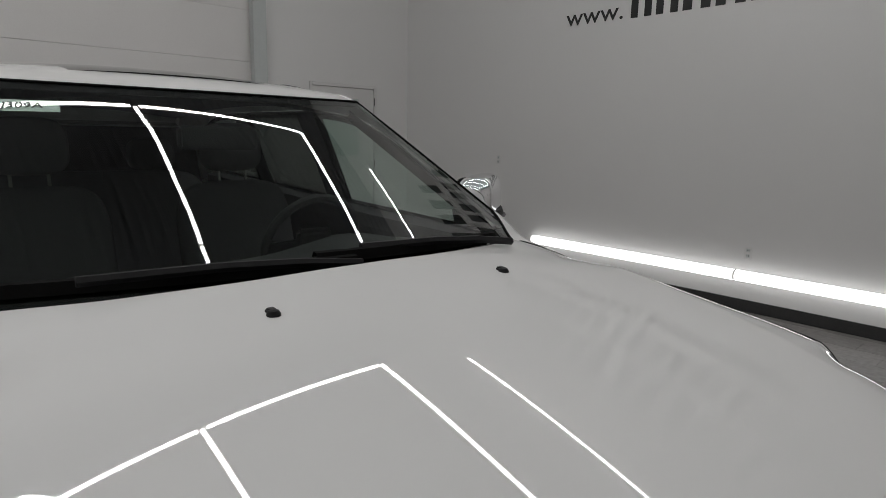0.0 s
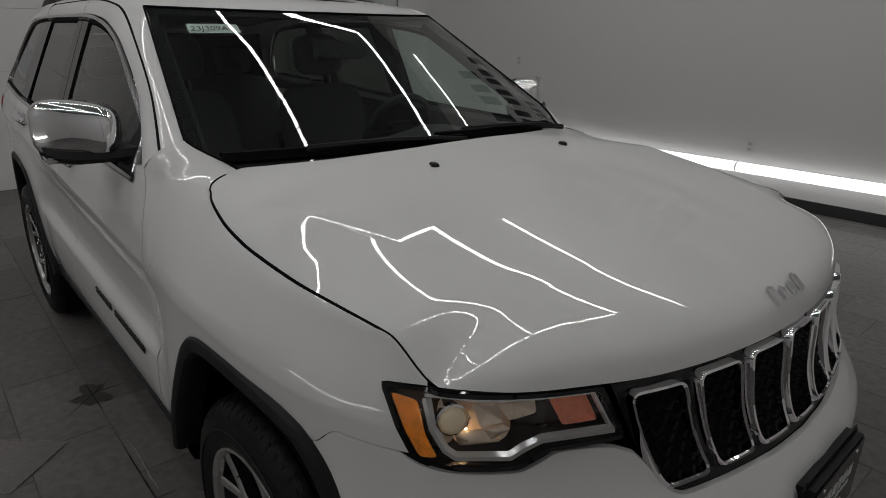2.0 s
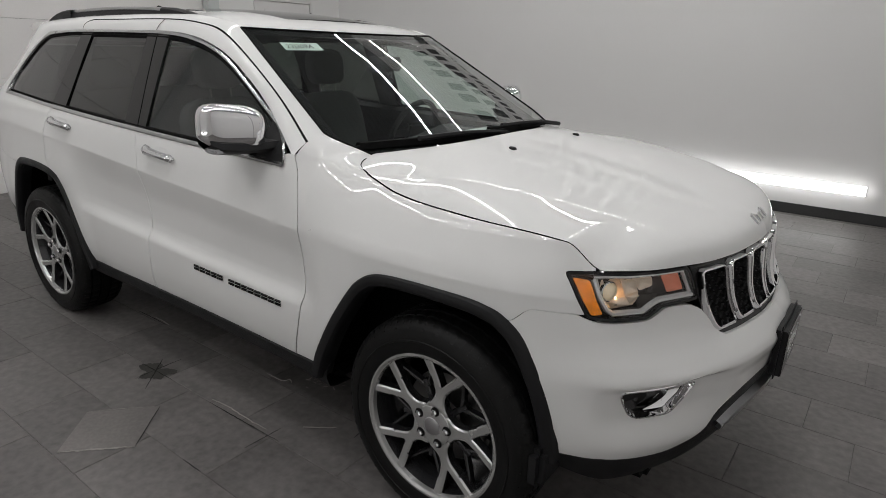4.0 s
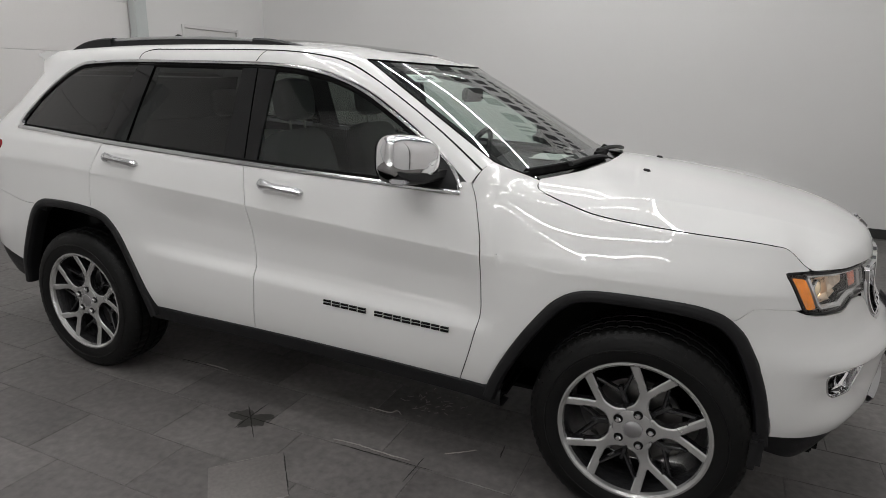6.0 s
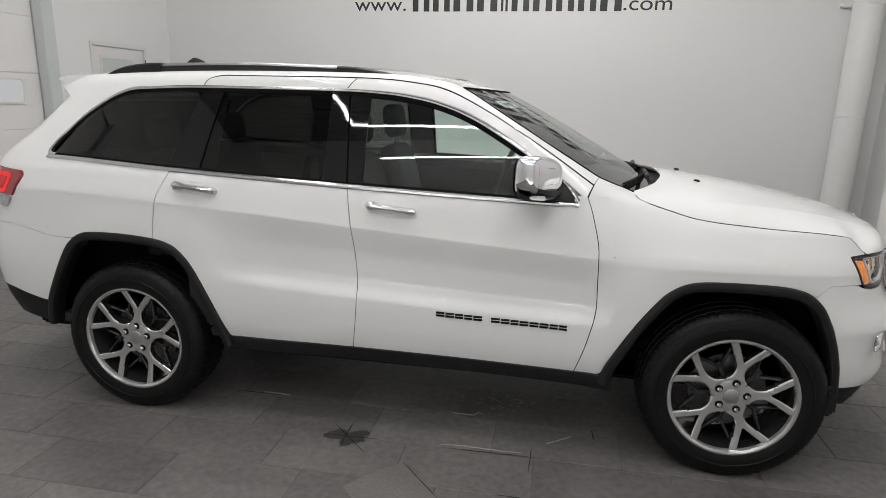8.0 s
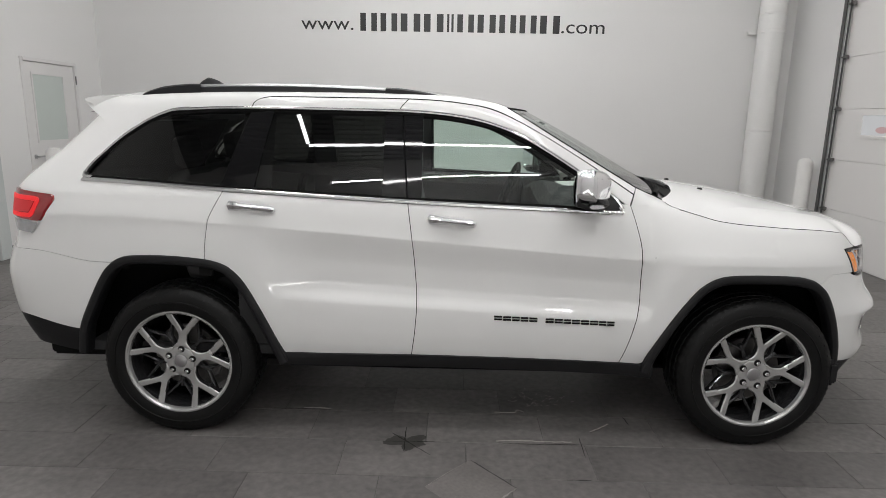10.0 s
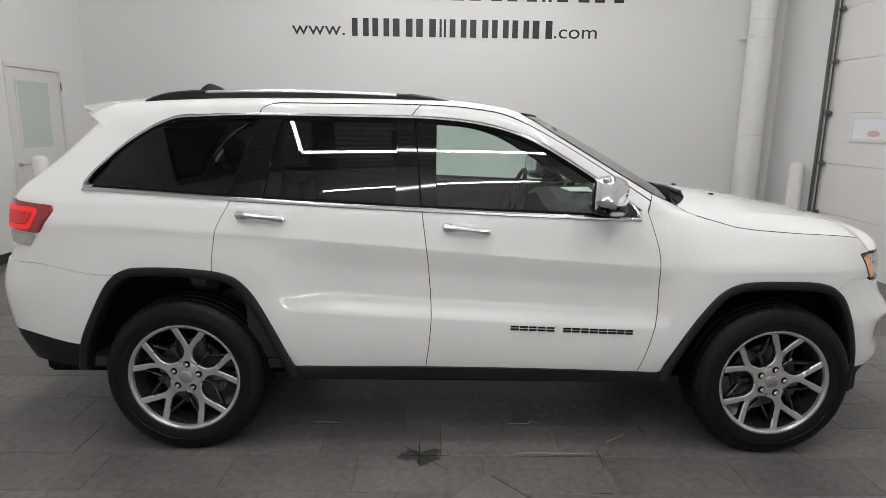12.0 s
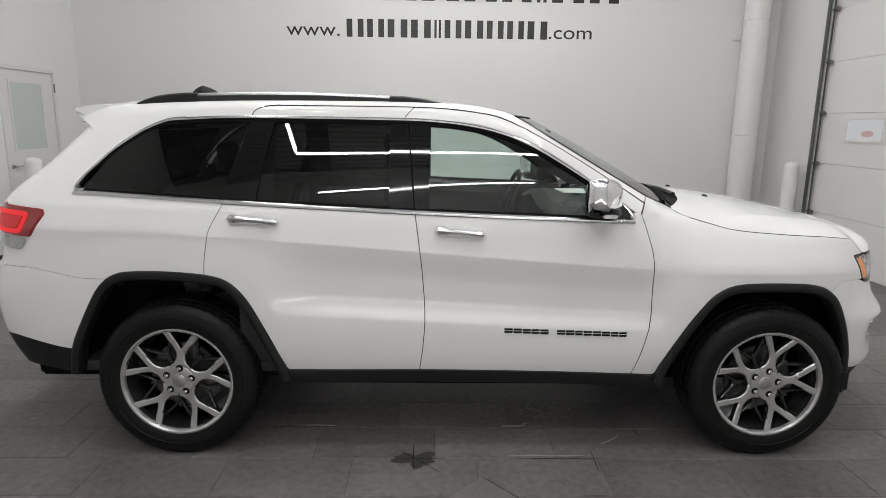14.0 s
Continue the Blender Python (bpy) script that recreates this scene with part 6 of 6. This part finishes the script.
box(-0.022, 0.022, -0.175, 0.0, -0.012, 0.008, 0.006, sw)
box(-0.07, 0.07, -0.06, 0.06, -0.02, 0.02, 0.015, sw)
sw.transform(pose(1.75, 0.38, 1.16, 90, 0, -90) @ pose(0, 0, 0, -22, 0, 0))
part("steering_wheel", sw, INTERIOR, car, "black steering wheel")
part("inner_mirror", box(1.86, 1.89, -0.12, 0.12, 1.50, 1.57, 0.01), INTERIOR, car, "black rear-view mirror")
part("cabin_rear_wall", grid([[skin(u, z, -0.06, sd) for sd, us in ((-1, np.linspace(-0.55, U0, 8)), (1, np.linspace(U0, -0.55, 8))) for u in us] for z in np.linspace(0.5, 1.62, 8)]), INTERIOR, car)

# ---- damage and marks on the floor ----
def streak(bm, pts, width, seed, z=0.0022, thick=0.0):
    """A ragged strip along a broken line; thick lifts its middle."""
    rng = random.Random(seed)
    path = chain([(a, b, 0) for a, b in pts], 14 * (len(pts) - 1))
    rows = []
    for i, p in enumerate(path):
        d = path[min(i + 1, len(path) - 1)] - path[max(i - 1, 0)]
        n = Vector((-d.y, d.x, 0)).normalized()
        w = width * rng.uniform(0.55, 1.3) * min(1, 0.25 + 3 * min(i, len(path) - 1 - i) / len(path))
        q = p + n * rng.uniform(-0.3, 0.3) * width
        rows.append([(q.x - n.x * w / 2, q.y - n.y * w / 2, z), (q.x, q.y, z + thick), (q.x + n.x * w / 2, q.y + n.y * w / 2, z)])
    return grid(rows, bm)


def blot(bm, x, y, reach, seed, z=0.0014, points=9):
    """A flat ragged star-shaped spot."""
    rng = random.Random(seed)
    n = points * 8
    rim = []
    for k in range(n):
        t = 2 * math.pi * k / n
        r = reach * (0.62 + 0.14 * math.cos(3 * t + seed) + 0.12 * math.cos(5 * t + 2 * seed) + 0.10 * math.cos(2 * t) + rng.uniform(-0.06, 0.06))
        rim.append((x + r * 1.25 * math.cos(t), y + r * math.sin(t), z))
    return grid([rim, [(x + (p[0] - x) * 0.5, y + (p[1] - y) * 0.5, z) for p in rim], [(x + (p[0] - x) * 0.02, y + (p[1] - y) * 0.02, z) for p in rim]], bm, closed=True)


stain = thing("floor_stain", "dark star-shaped stain with crossing cracks on the tiles", "stain")
part("damp_spot", blot(bmesh.new(), 1.165, -0.985, 0.115, 4), DAMP, stain, "dark damp spot", smooth_it=False)
for k, pts in enumerate(([(1.037, -0.985), (1.18, -0.980), (1.306, -0.978)], [(1.150, -0.83), (1.152, -0.97), (1.156, -1.088)], [(1.07, -0.889), (1.17, -0.99), (1.289, -1.107)])):
    part("crack", streak(bmesh.new(), pts, 0.006, 20 + k, 0.0026), CRACK, stain, "dark crack", smooth_it=False)
for name, label, lines in (
        ("floor_crack", "dark crack crossing a joint of the tiled floor", ([(1.64, -0.978), (1.88, -0.975), (2.13, -0.971)], [(2.060, -0.900), (2.056, -0.99), (2.053, -1.091)])),
        ("floor_crack", "short dark crack in the tiled floor", ([(2.351, -0.650), (2.361, -0.755)],)),
        ("floor_crack", "short dark crack in the tiled floor", ([(1.921, -1.289), (2.043, -1.288)],)),
        ("floor_crack", "dark crack under the edge of the car", ([(0.36, -0.655), (0.50, -0.652), (0.70, -0.656)],))):
    crack = thing(name, label, "crack", "cracks in the floor")
    for k, pts in enumerate(lines):
        part("line", streak(bmesh.new(), pts, 0.005, 40 + k, 0.0026), CRACK, crack, smooth_it=False)
# old sealant that peels out of the joints
for k, pts in enumerate(([(1.622, -0.957), (1.74, -0.945), (1.88, -0.950), (2.015, -0.949)], [(0.549, -0.640), (0.62, -0.638), (0.706, -0.643)], [(1.631, -0.640), (1.741, -0.637), (1.765, -0.605), (1.80, -0.630)], [(2.129, -0.837), (2.18, -0.80), (2.247, -0.747)])):
    bead = streak(bmesh.new(), pts, 0.006, 60 + k, 0.0015, 0.004)
    tagged(part("sealant_strip", bead, CAULK, None, smooth_it=False), "peeling whitish strip of old joint sealant", "sealant", "peeling sealant on the floor")
# a worn tile set crosswise, its broken edge pale
worn = thing("worn_tile", "lighter worn square patch set crosswise in the floor", "floor tile")
part("face", grid([[(1.482, -1.146, 0.0012), (1.274, -1.372, 0.0012)], [(1.686, -1.364, 0.0012), (1.478, -1.584, 0.0012)]]), WORN, worn, smooth_it=False)
part("edge", streak(bmesh.new(), [(1.486, -1.142), (1.585, -1.25), (1.688, -1.365)], 0.005, 80, 0.0026), CRACK, worn, "dark joint", smooth_it=False)
part("edge", streak(bmesh.new(), [(1.688, -1.367), (1.60, -1.455), (1.482, -1.584)], 0.011, 81, 0.002, 0.003), CAULK, worn, "pale broken edge", smooth_it=False)
part("edge", streak(bmesh.new(), [(1.274, -1.372), (1.37, -1.26), (1.482, -1.146)], 0.003, 82, 0.0026), CAULK, worn, "pale joint", smooth_it=False)
# flakes of sealant under the sill
rng_f = random.Random(12)
flakes = bmesh.new()
for k in range(46):
    x, y = rng_f.gauss(1.88, 0.09), rng_f.gauss(-0.47, 0.06)
    a, l = rng_f.uniform(0, 3.1), rng_f.uniform(0.008, 0.030)
    streak(flakes, [(x, y), (x + l * math.cos(a), y + l * math.sin(a))], 0.005, 200 + k, 0.0015, 0.002)
tagged(part("sealant_flakes", flakes, CAULK, None, smooth_it=False), "scattered pale flakes of sealant on the tiles", "flakes", kind="stuff")
